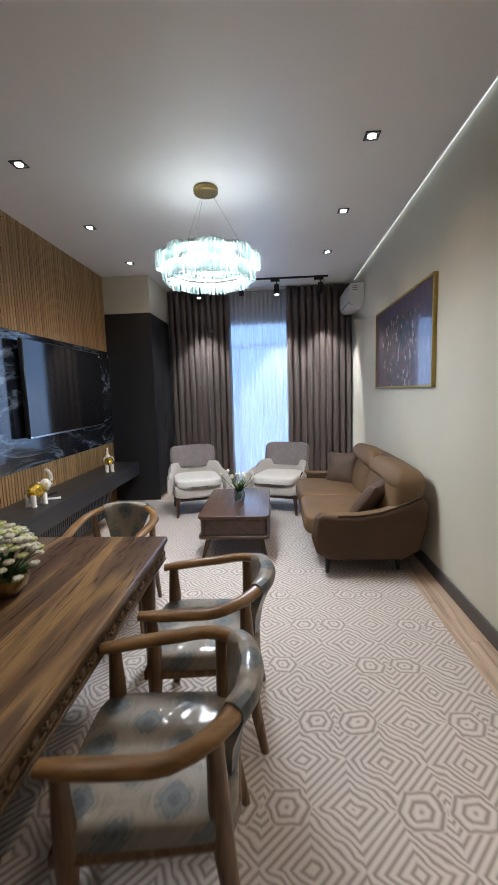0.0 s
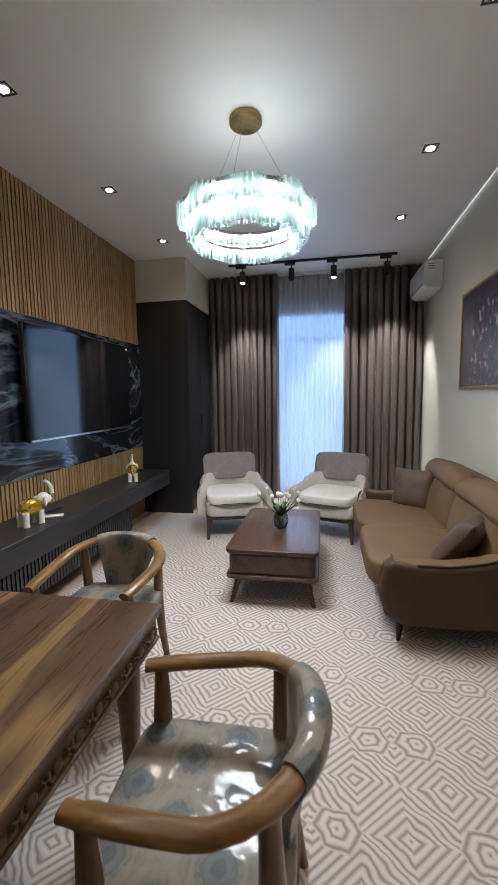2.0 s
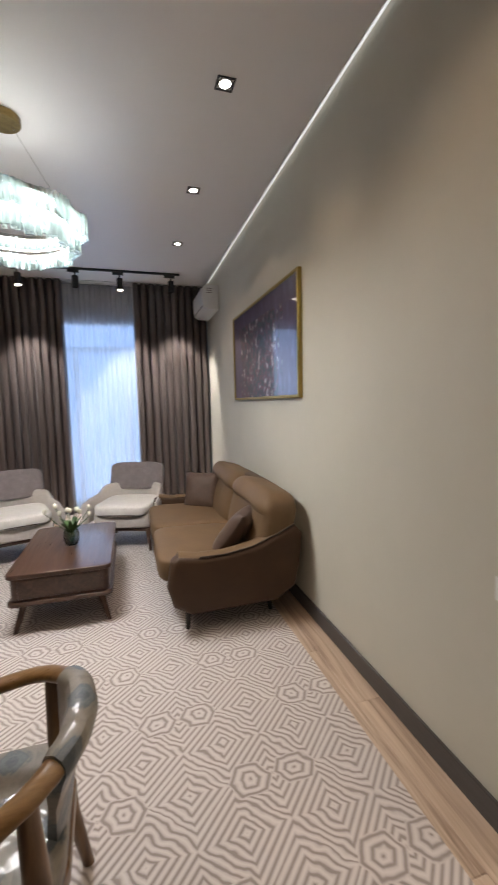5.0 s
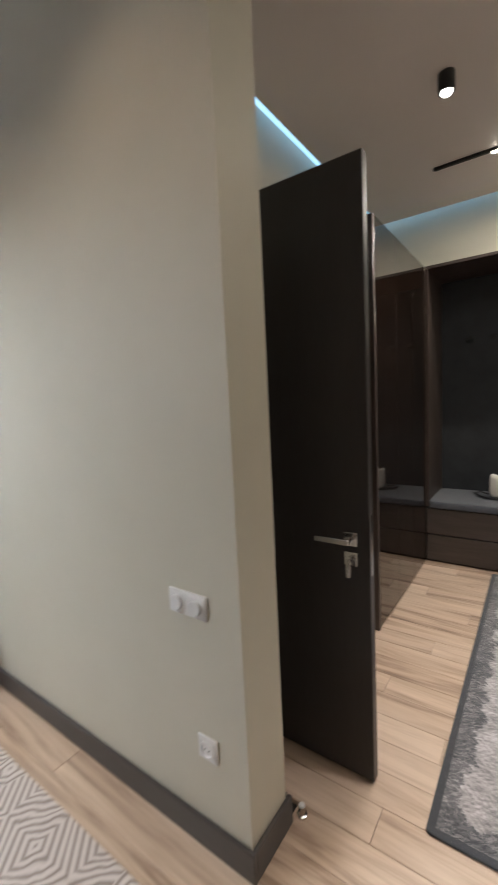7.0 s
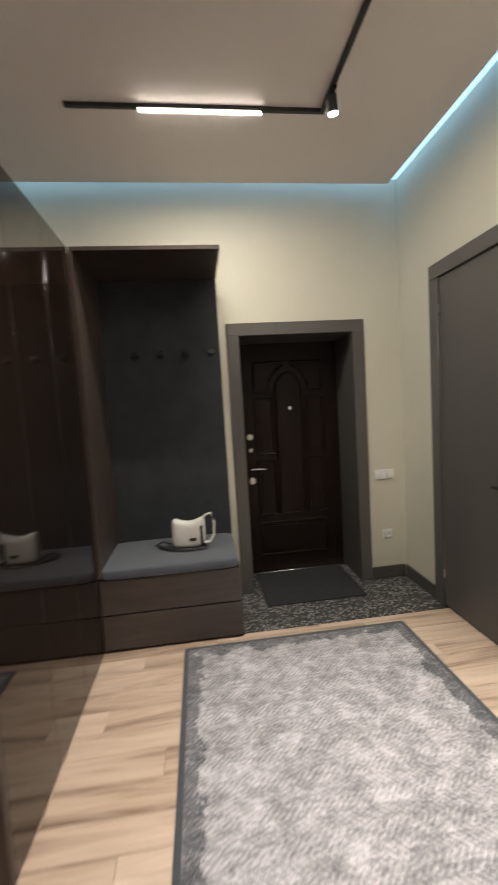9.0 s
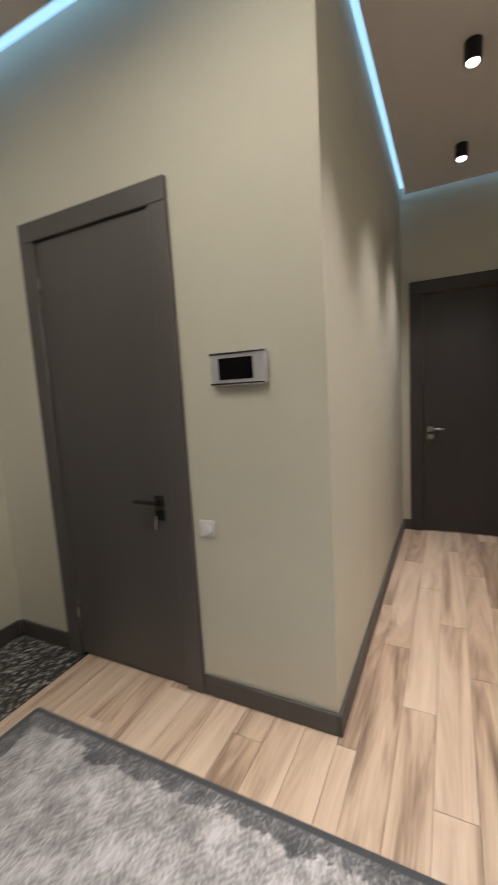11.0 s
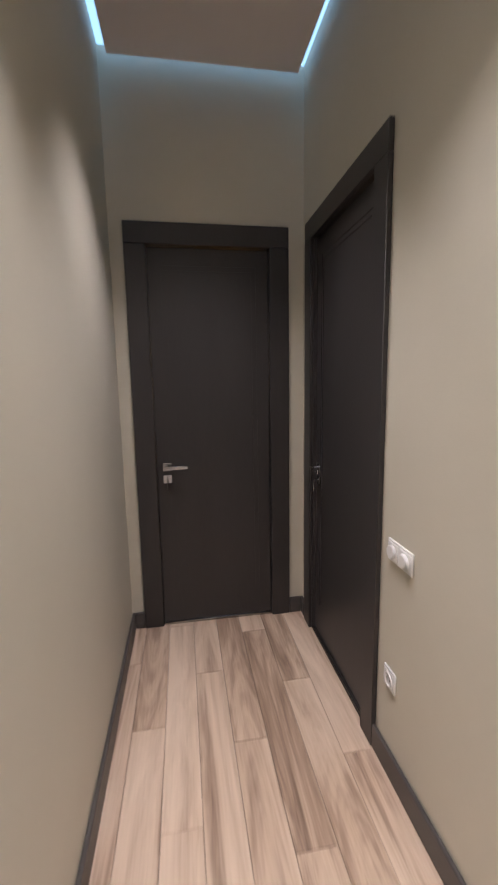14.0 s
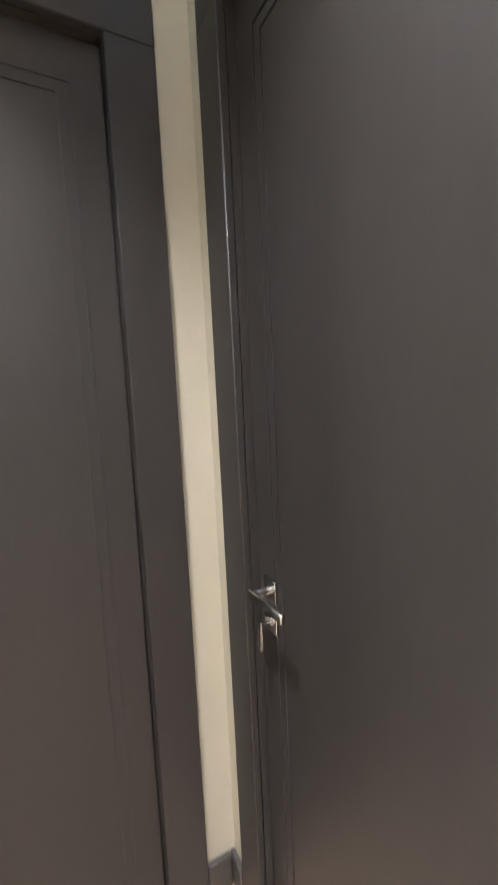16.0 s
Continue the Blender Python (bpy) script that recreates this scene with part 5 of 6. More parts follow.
# ---- sofa ----
def sofa():
    t = thing("sofa", (0.72, 4.0, 0), "two-seat brown leather sofa with rounded shell and dark piping", "sofa")
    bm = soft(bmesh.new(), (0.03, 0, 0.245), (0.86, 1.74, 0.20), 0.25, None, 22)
    part("base", bm, SOFA_SHADED, t)
    for s, seed in ((-1, 1.0), (1, 4.0)):
        bm = soft(bmesh.new(), (-0.13, s * 0.395, 0.375), (0.74, 0.795, 0.19), 0.30, Matrix.Rotation(radians(2), 3, "Y"), 24, 0.012, seed)
        part("seat_cushion", bm, SOFA, t)
        turn = Matrix.Rotation(radians(14), 3, "Y")
        bm = soft(bmesh.new(), (0.29, s * 0.455, 0.615), (0.28, 0.92, 0.52), 0.42, turn, 46, 0.012, seed + 2)
        for v in bm.verts:
            q = turn.inverted() @ (v.co - Vector((0.29, s * 0.455, 0.615)))
            for b in (-0.16, 0.0, 0.16):
                d2 = (q.y - b) ** 2 + (q.z - 0.06) ** 2
                if q.x < 0:
                    v.co.x += 0.030 * math.exp(-d2 / 0.0016)
            if q.x < 0:
                v.co.x += 0.030 * math.exp(-(q.z - 0.06) ** 2 / 0.0009) - (0.022 if q.z > 0.06 else 0.0) * math.exp(-(q.z - 0.15) ** 2 / 0.006)
        back = part("back_cushion", bm, SOFA, t)
        for b in (-0.16, 0.0, 0.16):
            c = Vector((0.29, s * 0.455, 0.615)) + turn @ Vector((-0.083, b, 0.06))
            part("tuft_button", soft(bmesh.new(), c, (0.014, 0.022, 0.022), 0.9, None, 6), SOFA, back)
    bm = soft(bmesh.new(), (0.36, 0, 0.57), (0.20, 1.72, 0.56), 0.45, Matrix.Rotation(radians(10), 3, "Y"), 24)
    part("back_shell", bm, SOFA_SHADED, t)
    side = [(-0.31, 0.145), (0.26, 0.155), (0.40, 0.24), (0.44, 0.42), (0.455, 0.60), (0.40, 0.665), (0.28, 0.61), (0.10, 0.545), (-0.08, 0.515), (-0.25, 0.515), (-0.38, 0.535), (-0.425, 0.50), (-0.455, 0.33), (-0.42, 0.21)]
    for s in (-1, 1):
        y0, y1 = sorted((s * 0.82, s * 0.945))
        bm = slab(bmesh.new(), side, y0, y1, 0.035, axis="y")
        arm = part("arm", bm, SOFA_SHADED, t)
        edge = [(x, s * 0.928, z + 0.002) for x, z in side[5:10]]
        part("piping", tube(bmesh.new(), edge, 0.006, 8), PIPING, arm, "dark piping")
        pad = [(x, s * 0.875, z - 0.004) for x, z in side[5:11]]
        part("arm_pad", tube(bmesh.new(), pad, 0.052, 12, 0.35), SOFA, arm)
    for x, y in ((-0.33, -0.84), (0.27, -0.77), (-0.33, 0.80), (0.27, 0.77)):
        part("leg", tube(bmesh.new(), [(x * 0.95, y * 0.97, 0.17), (x, y, 0.0)], [0.026, 0.012], 12), BLACK_METAL, t)


sofa()


def pillow(place, rx, ry, rz, size, label):
    bm = bmesh.new()
    n = 14
    h = size / 2
    tops, bots = [], []
    for i in range(n + 1):
        for j in range(n + 1):
            u, v = -1 + 2 * i / n, -1 + 2 * j / n
            puff = ((1 - u ** 4) * (1 - v ** 4)) ** 0.55
            pinch = 1 - 0.07 * (1 - abs(u)) * abs(v) ** 3 - 0.07 * (1 - abs(v)) * abs(u) ** 3
            w = 0.006 * noise.noise(Vector((u * 3, v * 3, size * 9)))
            tops.append(bm.verts.new((u * h * pinch, v * h * pinch, 0.075 * puff + 0.004 + w)))
            bots.append(bm.verts.new((u * h * pinch, v * h * pinch, -0.075 * puff - 0.004 + w)))
    k = n + 1
    for i in range(n):
        for j in range(n):
            a, b, c, d = i * k + j, (i + 1) * k + j, (i + 1) * k + j + 1, i * k + j + 1
            bm.faces.new((tops[a], tops[b], tops[c], tops[d]))
            bm.faces.new((bots[d], bots[c], bots[b], bots[a]))
    rim = [i * k for i in range(n)] + [n * k + j for j in range(n)] + [(n - i) * k + n for i in range(n)] + [n - j for j in range(n)]
    for a, b in zip(rim, rim[1:] + rim[:1]):
        bm.faces.new((tops[b], tops[a], bots[a], bots[b]))
    bmesh.ops.recalc_face_normals(bm, faces=bm.faces)
    ob = new("throw_pillow", mesh_of("throw_pillow", bm, PILLOW, 60))
    ob.matrix_world = pose(*place, rx, ry, rz)
    tagged(ob, label, "pillow", "sofa pillows")


pillow((0.76, 4.64, 0.60), 74, 0, -30, 0.38, "brown velvet pillow upright in the sofa's corner")
pillow((0.80, 3.40, 0.565), 52, 0, 236, 0.39, "brown velvet pillow leaning on the sofa's back")


# ---- armchairs ----
def armchair():
    t = thing("armchair", (0, 0, 0), "cream and taupe armchair on dark walnut legs", "armchair", "pair of armchairs")
    part("seat_base", soft(bmesh.new(), (0, -0.01, 0.315), (0.61, 0.60, 0.17), 0.30, None, 20), CREAM, t)
    cushion = part("seat_cushion", soft(bmesh.new(), (0, -0.05, 0.425), (0.57, 0.60, 0.12), 0.38, None, 22, 0.01), SEAT_WHITE, t, "white seat cushion")
    pts = [(0.288 * math.copysign(abs(math.cos(a)) ** 0.55, math.cos(a)), -0.05 + 0.298 * math.copysign(abs(math.sin(a)) ** 0.55, math.sin(a)), 0.388) for a in (2 * math.pi * i / 40 for i in range(41))]
    part("piping", tube(bmesh.new(), pts, 0.005, 6), PIPING, cushion, "dark piping")
    # tub: arms and low back in one sweep
    path, rad = [], []
    for i in range(25):
        a = radians(-12 + 204 * i / 24)
        x = 0.325 * math.cos(a)
        y = 0.02 + 0.30 * math.sin(a) if math.sin(a) > 0 else 0.02 + 0.9 * math.sin(a) * 0.30
        path.append((x, y, 0))
        rad.append(a)
    path = [(0.365, -0.29, 0), (0.36, -0.16, 0)] + path[1:-1] + [(-0.36, -0.16, 0), (-0.365, -0.29, 0)]
    bm = bmesh.new()
    rings = []
    m = len(path)
    for i, (x, y, _) in enumerate(path):
        u = abs(i / (m - 1) - 0.5) * 2
        top = 0.615 - 0.11 * max(0, u - 0.62) / 0.38
        n = Vector((x, y - 0.0, 0)).normalized()
        th = 0.076
        ring = []
        for k in range(12):
            b = 2 * math.pi * k / 12
            off, hz = math.cos(b), math.sin(b)
            ring.append(bm.verts.new(Vector((x, y, 0)) + n * (off * th / 2) + Vector((0, 0, (0.28 + top) / 2 + math.copysign(abs(hz) ** 0.5, hz) * (top - 0.28) / 2))))
        rings.append(ring)
    for r, s in zip(rings, rings[1:]):
        for k in range(12):
            bm.faces.new((r[k], r[(k + 1) % 12], s[(k + 1) % 12], s[k]))
    bm.faces.new(rings[0][::-1])
    bm.faces.new(rings[-1])
    bmesh.ops.recalc_face_normals(bm, faces=bm.faces)
    for f in bm.faces:
        c = f.calc_center_median()
        if f.normal.x * c.x + f.normal.y * c.y > 0.07:
            f.material_index = 1
    part("tub_back", bm, [CREAM, TAUPE], t, "cream inside, taupe outer shell")
    bm = bmesh.new()
    soft(bm, (0, 0.325, 0.675), (0.60, 0.12, 0.31), 0.34, Matrix.Rotation(radians(-14), 3, "X"), 22)
    for v in bm.verts:
        v.co.y += -0.35 * (v.co.x ** 2)
    part("headrest", bm, TAUPE, t, "taupe velvet headrest")
    part("apron", boxes((-0.30, 0.30, -0.28, 0.28, 0.205, 0.24), bevel=0.008), WALNUT, t, "dark walnut base rail")
    for x, y in ((-0.29, -0.29), (0.29, -0.29), (-0.27, 0.27), (0.27, 0.27)):
        part("leg", tube(bmesh.new(), [(x * 0.93, y * 0.93, 0.235), (x, y, 0.0)], [0.028, 0.014], 12), WALNUT_LEG, t, "tapered walnut leg")
    return t


first = armchair()
first.matrix_world = pose(-1.04, 5.04, 0, 0, 0, 19)
copy_thing(first, pose(0.045, 5.10, 0, 0, 0, -19))


# ---- coffee table, vase ----
def coffee_table():
    t = thing("coffee_table", (-0.405, 3.945, 0), "dark walnut coffee table with a drawer and splayed legs", "coffee table")
    part("top", slab(bmesh.new(), rounded(-0.325, 0.325, -0.535, 0.535, 0.05), 0.39, 0.42, 0.006), WALNUT, t)
    part("drawer_box", slab(bmesh.new(), rounded(-0.305, 0.305, -0.515, 0.515, 0.045), 0.235, 0.3895, 0.004), WALNUT, t)
    part("drawer_front", boxes((-0.255, 0.255, -0.5185, -0.512, 0.25, 0.376), bevel=0.003), WALNUT, t)
    part("lower_shelf", slab(bmesh.new(), rounded(-0.325, 0.325, -0.535, 0.535, 0.05), 0.205, 0.2345, 0.008), WALNUT, t)
    for x, y in ((-1, -1), (1, -1), (-1, 1), (1, 1)):
        part("leg", tube(bmesh.new(), [(x * 0.235, y * 0.43, 0.207), (x * 0.295, y * 0.485, 0.0)], [0.026, 0.013], 12), WALNUT_LEG, t, "splayed tapered leg")


coffee_table()


def leaf_blade(bm, base, tip, width, bend=0.03):
    b, e = Vector(base), Vector(tip)
    d = e - b
    side = d.cross(Vector((0, 0, 1)))
    side = (side if side.length > 1e-4 else Vector((1, 0, 0))).normalized()
    out = Vector((d.x, d.y, 0))
    rows = []
    for i in range(6):
        u = i / 5
        c = b + d * u + out * (bend * u * u * 4) - Vector((0, 0, bend * u ** 3))
        w = width * math.sin(math.pi * (0.12 + 0.86 * u)) * 0.5
        rows.append((bm.verts.new(c - side * w), bm.verts.new(c + Vector((0, 0, -w * 0.4))), bm.verts.new(c + side * w)))
    for p, q in zip(rows, rows[1:]):
        bm.faces.new((p[0], p[1], q[1], q[0]))
        bm.faces.new((p[1], p[2], q[2], q[1]))


def vase():
    t = thing("flower_vase", (-0.388, 3.925, 0.42), "round smoky glass vase with white tulips", "vase")
    outer = [(0.030, 0.0), (0.042, 0.004), (0.056, 0.04), (0.060, 0.075), (0.052, 0.115), (0.040, 0.135), (0.041, 0.142)]
    inner = [(0.037, 0.140), (0.036, 0.133), (0.048, 0.113), (0.055, 0.075), (0.051, 0.042), (0.034, 0.010)]
    part("glass", lathe(bmesh.new(), outer + inner, (0, 0, 0), 28), VASE_GLASS, t, "smoky glass body")
    rnd = random.Random(5)
    for i in range(9):
        a = 2.4 * i
        r = 0.05 + 0.085 * rnd.random()
        top = Vector((r * 1.35 * math.cos(a), r * math.sin(a), 0.225 + 0.06 * rnd.random()))
        part("stem", tube(bmesh.new(), [(0.01 * math.cos(a), 0.01 * math.sin(a), 0.02), (0.3 * top.x, 0.3 * top.y, 0.13), top], 0.0028, 6), LEAF, t)
        bm = bmesh.new()
        soft(bm, top + Vector((0, 0, 0.014)), (0.034, 0.034, 0.042), 0.9, None, 8, 0.1, i)
        part("tulip", bm, PETAL, t, "white tulip head")
    for i in range(16):
        a = 1.7 * i + 0.4
        bm = bmesh.new()
        r = 0.06 + 0.07 * rnd.random()
        leaf_blade(bm, (0.02 * math.cos(a), 0.02 * math.sin(a), 0.10), (r * math.cos(a), r * math.sin(a), 0.20 + 0.05 * rnd.random()), 0.03)
        part("leaf", bm, LEAF, t)


vase()


# ---- dining table and chairs ----
TX0, TX1, TY0, TY1, TZ = -1.56, -0.632, 0.22, 2.095, 0.72


def dining_table():
    t = thing("dining_table", ((TX0 + TX1) / 2, (TY0 + TY1) / 2, 0), "walnut dining table with a carved apron", "dining table")
    hx, hy = (TX1 - TX0) / 2, (TY1 - TY0) / 2
    part("tabletop", boxes((-hx, hx, -hy, hy, TZ - 0.034, TZ), bevel=0.006), TABLE_TOP, t)
    part("lip", boxes((-hx + 0.012, hx - 0.012, -hy + 0.012, hy - 0.012, TZ - 0.046, TZ - 0.0345), bevel=0.004), CARVED, t)
    z0, z1 = TZ - 0.125, TZ - 0.0465
    for x0, x1, y0, y1 in ((hx - 0.04, hx - 0.018, -hy + 0.02, hy - 0.02), (-hx + 0.018, -hx + 0.04, -hy + 0.02, hy - 0.02), (-hx + 0.04, hx - 0.04, hy - 0.042, hy - 0.02), (-hx + 0.04, hx - 0.04, -hy + 0.02, -hy + 0.042)):
        part("apron", boxes((x0, x1, y0, y1, z0, z1), bevel=0.003), CARVED, t)
    part("bead_rail", tube(bmesh.new(), [(hx - 0.014, -hy + 0.02, z0 + 0.004), (hx - 0.014, hy - 0.02, z0 + 0.004)], 0.007, 8), CARVED, t)
    # carved scrolls on the long side and the far end
    bm = bmesh.new()
    soft(bm, (0.004, 0, 0), (0.016, 0.034, 0.030), 0.75, None, 8)
    for s in (-1, 1):
        tube(bm, [(0.004, s * 0.014, -0.012), (0.008, s * 0.032, -0.008), (0.008, s * 0.038, 0.008), (0.006, s * 0.028, 0.014)], [0.006, 0.007, 0.006, 0.004], 6)
    scroll = mesh_of("carving", bm, CARVED)
    zc = (z0 + z1) / 2 + 0.002
    for i in range(21):
        piece("carving", scroll, t, pose(hx - 0.018, -hy + 0.08 + i * (2 * hy - 0.16) / 20, zc))
    for i in range(10):
        piece("carving", scroll, t, pose(-hx + 0.1 + i * (2 * hx - 0.2) / 9, hy - 0.020, zc, 0, 0, 90))
    for x in (-1, 1):
        for y in (-1, 1):
            part("leg", lathe(bmesh.new(), [(0.026, 0), (0.030, 0.02), (0.027, 0.06), (0.036, 0.30), (0.045, 0.50), (0.040, 0.545), (0.046, 0.56), (0.046, TZ - 0.05)], (x * (hx - 0.10), y * (hy - 0.10), 0), 20), CARVED, t, "turned leg")


dining_table()


def dining_chair():
    """Seat towards +y, horseshoe arm rail, padded back."""
    t = thing("dining_chair", (0, 0, 0), "oiled oak armchair with film-covered medallion upholstery at the dining table", "chair", "dining chairs")
    sz = 0.435
    out = [(-0.235, 0.24), (-0.215, -0.20), (-0.12, -0.235), (0.12, -0.235), (0.215, -0.20), (0.235, 0.24)]
    part("seat_frame", slab(bmesh.new(), out, sz - 0.075, sz - 0.03, 0.006), OAK_LEG, t)
    bm = bmesh.new()
    soft(bm, (0, 0.01, sz - 0.005), (0.47, 0.48, 0.085), 0.33, None, 26, 0.01)
    for v in bm.verts:
        v.co.x *= 1 + 0.12 * (v.co.y - 0.0)
    part("seat", bm, BROCADE, t, "grey-beige medallion seat under clear film")
    # horseshoe rail: flat-oval arms that widen into the bend
    R, W = 0.225, 0.258
    pts, rad = [], []
    for i in range(33):
        u = i / 32
        if u < 0.3 or u > 0.7:
            k = min(u, 1 - u) / 0.3
            w = W - 0.030 * (1 - k) ** 1.5
            p = (-w if u < 0.5 else w, 0.245 - 0.295 * k, 0.636 + 0.020 * k)
        else:
            a = math.pi * (u - 0.3) / 0.4
            p = (-W * math.cos(a), -0.05 - R * math.sin(a), 0.656 + 0.054 * math.sin(a))
        pts.append(p)
        rad.append(0.0295 if 0.04 < u < 0.96 else 0.025)
    part("arm_rail", tube(bmesh.new(), pts, rad, 16, 0.70), OAK_RAIL, t, "bent horseshoe arm rail")
    # padded back wrapped over the rail's middle and drawn in towards the seat
    bm = bmesh.new()
    rows = []
    for i in range(19):
        a = math.pi * (0.285 + 0.43 * i / 18)
        zr = 0.656 + 0.054 * math.sin(a)
        rr = 0.037 if 0 < i < 18 else 0.033
        sect = [(-0.040, zr - 0.25), (-0.022, zr - 0.13), (rr * 0.45, zr - 0.045), (rr, zr - 0.012), (rr * 0.98, zr + 0.008), (rr * 0.7, zr + rr * 0.66), (0, zr + rr * 0.9), (-rr * 0.7, zr + rr * 0.66), (-rr * 0.98, zr + 0.008), (-rr * 1.02, zr - 0.03), (-0.044, zr - 0.13), (-0.068, zr - 0.25)]
        row = []
        for o, z in sect:
            b = math.pi / 2 + (a - math.pi / 2) * (1 - 1.1 * max(0.0, zr - 0.03 - z))
            c = Vector((-W * math.cos(b), -0.05 - R * math.sin(b), z))
            puff = 0.006 * noise.noise(Vector((c.x * 14, z * 11, 2.0)))
            row.append(bm.verts.new(c + Vector((-math.cos(b), -math.sin(b), 0)) * (o + puff)))
        rows.append(row)
    m = len(rows[0])
    for r, s in zip(rows, rows[1:]):
        for k in range(m):
            bm.faces.new((r[k], r[(k + 1) % m], s[(k + 1) % m], s[k]))
    bm.faces.new(rows[0][::-1])
    bm.faces.new(rows[-1])
    bmesh.ops.recalc_face_normals(bm, faces=bm.faces)
    part("backrest", bm, BROCADE, t, "padded back in medallion fabric")
    for s in (-1, 1):
        part("front_leg", tube(bmesh.new(), [(s * 0.222, 0.212, 0.0), (s * 0.222, 0.205, 0.22), (s * 0.222, 0.198, 0.40), (s * 0.226, 0.196, 0.50), (s * 0.230, 0.198, 0.632)], [0.017, 0.024, 0.032, 0.030, 0.021], 12, 0.75), OAK_LEG, t)
        part("rear_leg", tube(bmesh.new(), [(s * 0.218, -0.245, 0.0), (s * 0.205, -0.205, 0.22), (s * 0.200, -0.185, 0.40), (s * 0.202, -0.182, 0.50), (s * 0.212, -0.178, 0.672)], [0.017, 0.025, 0.031, 0.029, 0.022], 12, 0.8), OAK_LEG, t)
        part("side_rail", tube(bmesh.new(), [(s * 0.222, 0.20, 0.375), (s * 0.203, -0.19, 0.375)], 0.017, 8), OAK_LEG, t)
    return t


first = dining_chair()
first.matrix_world = pose(-0.374, 0.995, 0, 0, 0, 95)
copy_thing(first, pose(-0.338, 1.652, 0, 0, 0, 93))
copy_thing(first, pose(-1.11, 2.505, 0, 0, 0, 181))


def flower_bowl():
    t = thing("flower_bowl", (-1.14, 1.43, TZ), "brass bowl of white and pale green artificial flowers", "flower arrangement")
    part("bowl", lathe(bmesh.new(), [(0.055, 0), (0.062, 0.004), (0.088, 0.03), (0.100, 0.06), (0.098, 0.085), (0.090, 0.085), (0.088, 0.06)], (0, 0, 0), 32), BRASS, t, "dull brass bowl")
    rnd = random.Random(11)
    for i in range(95):
        a, k = 2.39996 * i, (i + 0.5) / 95
        r = 0.150 * math.sqrt(k)
        top = Vector((r * math.cos(a), r * math.sin(a), 0.105 + 0.165 * math.sqrt(max(0, 1 - k)) + rnd.uniform(-0.015, 0.02)))
        bm = bmesh.new()
        for p in range(5):
            b = p * 2 * math.pi / 5 + rnd.random()
            soft(bm, top + Vector((0.011 * math.cos(b), 0.011 * math.sin(b), 0.003)), (0.022, 0.022, 0.016), 0.9, None, 5, 0.15, i + p)
        soft(bm, top + Vector((0, 0, 0.005)), (0.014, 0.014, 0.014), 0.9, None, 4)
        part("blossom", bm, BUD if i % 3 == 0 else PETAL, t, "pale green bud" if i % 3 == 0 else "white blossom")
    for i in range(40):
        a = 2.39996 * i
        r = 0.10 + 0.06 * rnd.random()
        bm = bmesh.new()
        leaf_blade(bm, (0.04 * math.cos(a), 0.04 * math.sin(a), 0.08), (r * math.cos(a), r * math.sin(a), 0.10 + 0.12 * rnd.random()), 0.026)
        part("leaf", bm, LEAF, t)


flower_bowl()


# ---- hall furniture ----
def hall_wardrobe():
    t = thing("hall_wardrobe", (2.79, 1.43, 0), "tall wardrobe with glossy bronze glass doors and brown side panel", "wardrobe")
    part("side_panel", boxes((0.0, 0.025, 0.0, 0.625, 0.0, 2.535), bevel=0.002), BROWN_PANEL, t)
    part("body", boxes((0.0255, 1.94, 0.022, 0.625, 0.0, 2.53)), BROWN_PANEL, t)
    n = 3
    w = (4.10 - 2.79 - 0.027) / n
    for i in range(n):
        a = 0.027 + i * w
        part("door", boxes((a + 0.0015, a + w - 0.0015, 0.0, 0.0215, 0.012, 2.533), bevel=0.0015), BRONZE_GLASS, t, "glossy bronze glass door")


hall_wardrobe()


def hall_bench():
    t = thing("coat_rack_bench", (4.105, 0.525, 0), "dark coat rack unit with hooks, canopy and a two-drawer bench", "coat rack")
    D, L = HX1 - 4.105 - 0.002, 0.903
    part("canopy", boxes((0.0, D, 0.0, L, 2.515, 2.54), bevel=0.002), BROWN_PANEL, t)
    part("back_panel", boxes((D - 0.045, D, 0.002, L, 0.49, 2.514), bevel=0.004), GREY_PADDED, t, "charcoal velour back panel")
    part("end_panel", boxes((0.0, D - 0.046, L - 0.02, L, 0.5, 2.514)), BROWN_PANEL, t)
    part("carcass", boxes((0.022, D, 0.0, L, 0.0, 0.484)), DRAWER, t)
    for z0, z1 in ((0.02, 0.247), (0.256, 0.482)):
        part("drawer", boxes((0.0, 0.0215, 0.001, L - 0.001, z0, z1), bevel=0.002), DRAWER, t)
    bm = bmesh.new()
    soft(bm, (0.285, L / 2, 0.517), (0.60, L - 0.005, 0.066), 0.18, None, 24)
    part("cushion", bm, BLUE_FABRIC, t, "grey-blue seat cushion")
    for y in (0.07, 0.262, 0.454, 0.644):
        bm = lathe(bmesh.new(), [(0.030, 0.0), (0.030, 0.008), (0.026, 0.012)], (0, 0, 0), 20)
        bm.transform(Matrix.Translation((D - 0.0455, y, 1.965)) @ Matrix.Rotation(radians(-90), 4, "Y"))
        h = part("hook", bm, BLACK_METAL, t)
        part("peg", tube(bmesh.new(), [(D - 0.055, y, 1.965), (D - 0.095, y, 1.962), (D - 0.100, y, 1.962), (D - 0.112, y, 1.966)], [0.010, 0.011, 0.022, 0.020], 14), BLACK_METAL, h)


hall_bench()


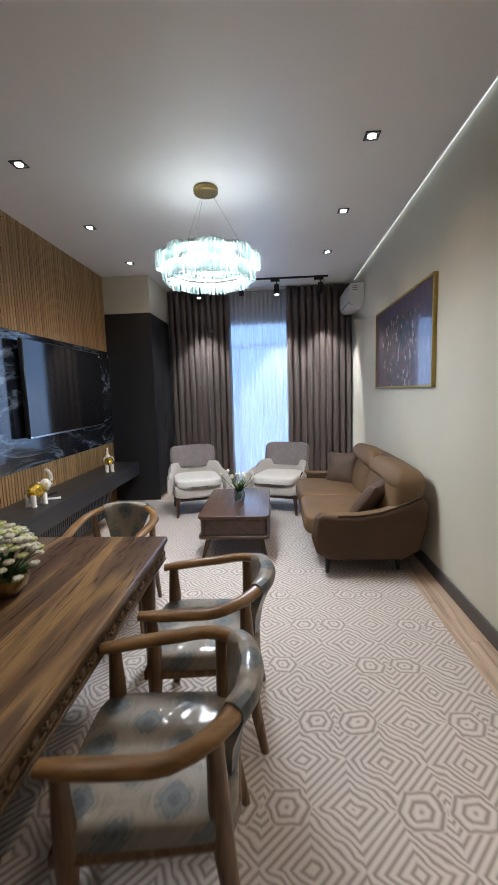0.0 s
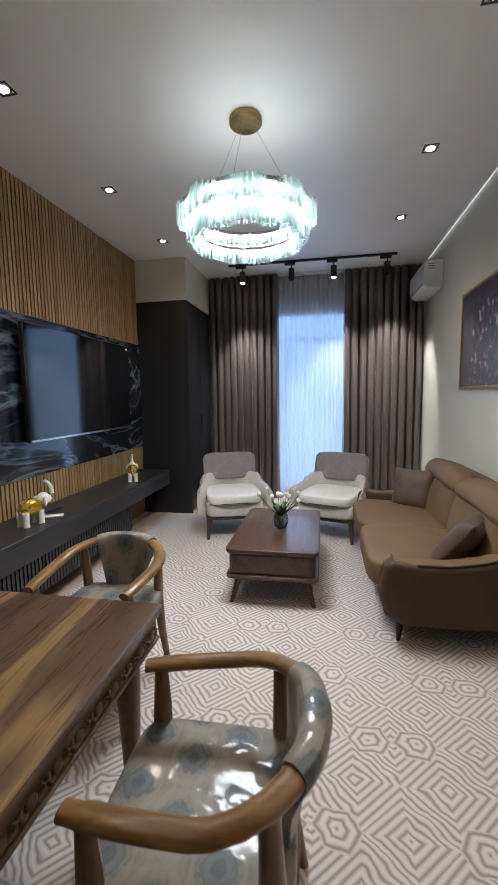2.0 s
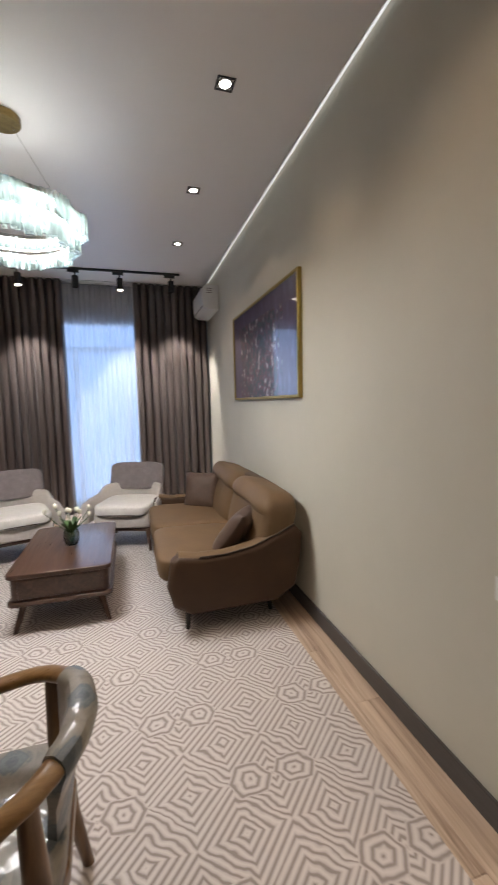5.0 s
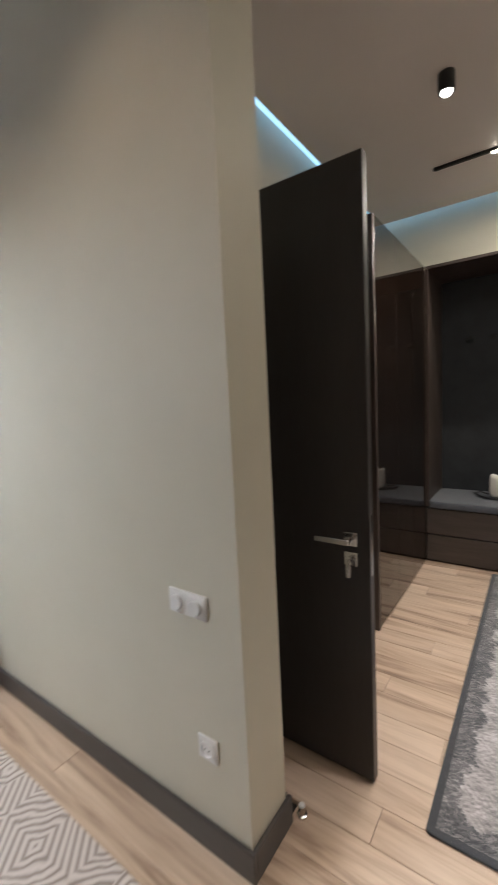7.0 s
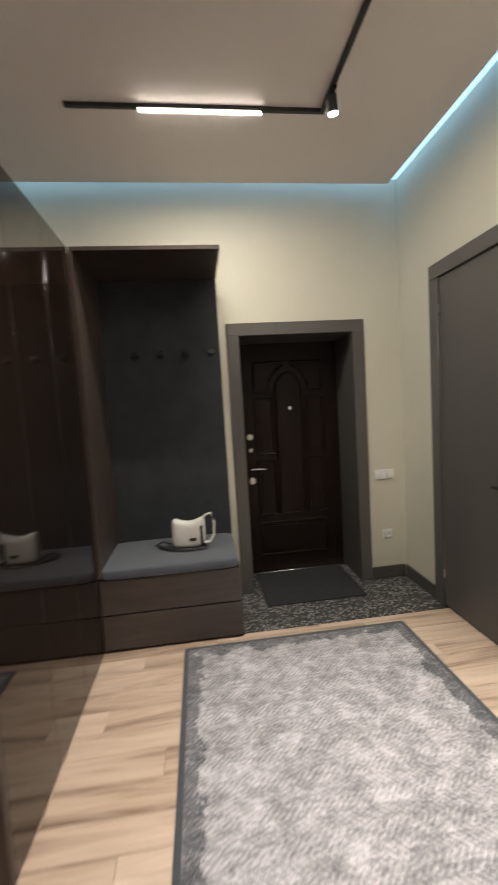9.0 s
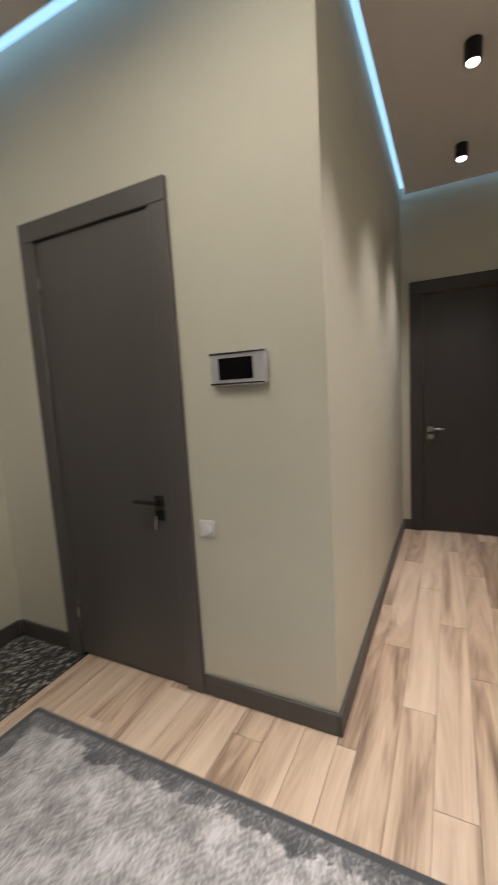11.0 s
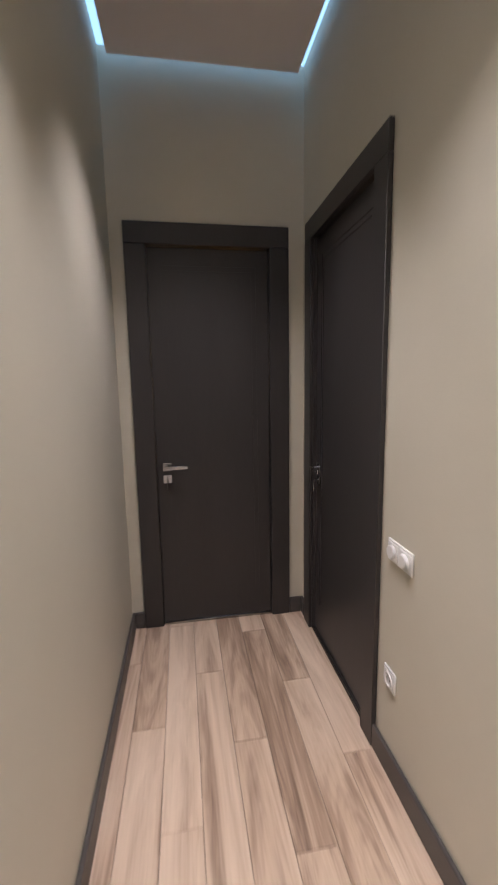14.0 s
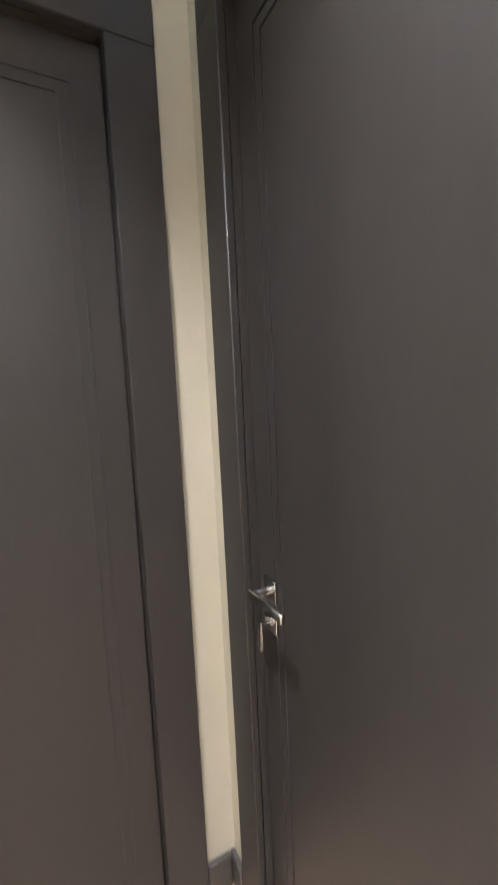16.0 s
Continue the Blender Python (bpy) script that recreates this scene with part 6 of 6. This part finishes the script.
def handbag():
    t = thing("handbag", (4.42, 0.855, 0.552), "small cream handbag with a black strap on the bench", "handbag", turn=86)
    bm = bmesh.new()
    soft(bm, (0, 0, 0.092), (0.235, 0.10, 0.18), 0.42, None, 20, 0.04, 3.0)
    for v in bm.verts:
        v.co.z += 0.05 * (v.co.x / 0.12) ** 2 * (v.co.z / 0.17)
    part("body", bm, BAG, t)
    pts = [(-0.085, 0, 0.17), (-0.125, 0.0, 0.225), (-0.165, 0.0, 0.235), (-0.185, 0.005, 0.17), (-0.18, 0.01, 0.08), (-0.15, 0.015, 0.03), (-0.105, 0.02, 0.03)]
    part("handle", tube(bmesh.new(), pts, 0.019, 10, 0.5), BAG, t)
    pts = [(-0.105, 0.062, 0.03), (-0.13, 0.075, 0.010), (0.0, 0.105, 0.009), (0.12, 0.085, 0.009), (0.19, 0.03, 0.010), (0.235, 0.0, 0.026), (0.20, -0.03, 0.036), (0.13, -0.02, 0.02)]
    part("strap", tube(bmesh.new(), pts, 0.017, 8, 0.4), BLACK_PLASTIC, t, "black strap")
    part("strap_loop", boxes((-0.104, -0.084, 0.040, 0.054, 0.02, 0.160), bevel=0.003), BLACK_PLASTIC, t, "black strap")
    part("tag", boxes((-0.055, -0.005, 0.046, 0.054, 0.052, 0.074), bevel=0.001), BLACK_PLASTIC, t)


handbag()


# ---- rugs, tiles, floor ----
def rug(name, x0, x1, y0, y1, h, material, label, centre=None):
    bm = slab(bmesh.new(), rounded(x0, x1, y0, y1, 0.02), 0.0005, h, 0.004)
    c = centre if centre else (0, 0)
    bm.transform(Matrix.Translation((-c[0], -c[1], 0)))
    ob = new(name, mesh_of(name, bm, material))
    ob.location = (c[0], c[1], 0)
    return tagged(ob, label, "rug")


living_rug = rug("living_rug", -1.97, 1.03, -0.9, 5.50, 0.012, MAZE, "cream and taupe rug with a maze of diamonds and chevrons")
bm = bmesh.new()
fr = random.Random(2)
for i in range(240):
    x = -1.95 + i * 2.96 / 240
    tube(bm, [(x, 5.498, 0.006), (x + fr.uniform(-0.012, 0.012), 5.525, 0.005), (x + fr.uniform(-0.02, 0.02), 5.555 + fr.uniform(-0.015, 0.01), 0.003)], [0.004, 0.004, 0.002], 5)
tagged(part("fringe", bm, SEAT_WHITE, living_rug, "white fringe"), kind="stuff")
rug("hall_rug", 1.67, 4.04, -0.56, 0.92, 0.012, FADED, "worn grey and ivory hall rug with a dark border", (2.855, 0.18))
structure("entrance_tiles", boxes((4.145, HX1 + 0.40, HY0 + BT + 0.001, 0.524, -0.02, 0.002)), PEBBLE, "dark pebble mosaic tiles before the entrance")
solid("doormat", slab(bmesh.new(), rounded(-0.34, 0.30, -0.40, 0.40, 0.01), 0.0, 0.010, 0.003), MAT, (4.80, -0.09, 0.0025), "thin dark doormat before the entrance door", "doormat")

floor = structure("floor", boxes((LX0 - 0.2, HX1 + 0.5, CY0 - 0.2, LY1 + 0.2, -0.12, -0.016)), DARK_GAP, "wide greyish oak laminate planks")


def planks():
    """Boards that run north, each an object, with fine bevelled joints."""
    cache = {}
    rnd = random.Random(7)
    pw, pl = 0.146, 1.21

    def board(w, l):
        key = (round(w, 3), round(l, 3))
        if key not in cache:
            g, b = 0.0007, 0.0016
            bm = bmesh.new()
            a, c = w / 2 - g, l / 2 - g
            low = [bm.verts.new((sx * a, sy * c, -0.015)) for sx, sy in ((-1, -1), (1, -1), (1, 1), (-1, 1))]
            mid = [bm.verts.new((sx * a, sy * c, -b)) for sx, sy in ((-1, -1), (1, -1), (1, 1), (-1, 1))]
            top = [bm.verts.new((sx * (a - b), sy * (c - b), 0.0)) for sx, sy in ((-1, -1), (1, -1), (1, 1), (-1, 1))]
            for p, q in ((low, mid), (mid, top)):
                for i in range(4):
                    bm.faces.new((p[i], p[(i + 1) % 4], q[(i + 1) % 4], q[i]))
            bm.faces.new(top)
            cache[key] = mesh_of("plank", bm, PLANK, 20)
        return cache[key]
    rooms = [(HX0, CX1, CY0, OPEN0), (CX1, 4.143, HY0, OPEN0), (HX0, 4.143, OPEN0, HY1), (LX1, HX0, OPEN0, OPEN1), (0.951, LX1, LY0, LY1), (LX0, 0.951, 4.9, LY1)]
    for x0, x1, y0, y1 in rooms:
        x, row = x0, 0
        while x < x1 - 0.004:
            w = min(pw, x1 - x)
            y = y0 - pl * ((row * 0.37 + 0.12) % 1.0)
            while y < y1 - 0.01:
                a, b = max(y, y0), min(y + pl, y1)
                if b - a > 0.01:
                    piece("plank", board(w, b - a), floor, pose(x + w / 2, (a + b) / 2, 0, 0, 0, rnd.choice((0, 180))))
                y += pl
            x, row = x + pw, row + 1
    hidden = bmesh.new()
    x = LX0
    while x < 0.95:
        box(hidden, x + 0.0007, min(x + pw, 0.951) - 0.0007, LY0, 4.899, -0.015, 0.0)
        x += pw
    tagged(part("plank_row", hidden, PLANK, floor), kind="stuff")


planks()
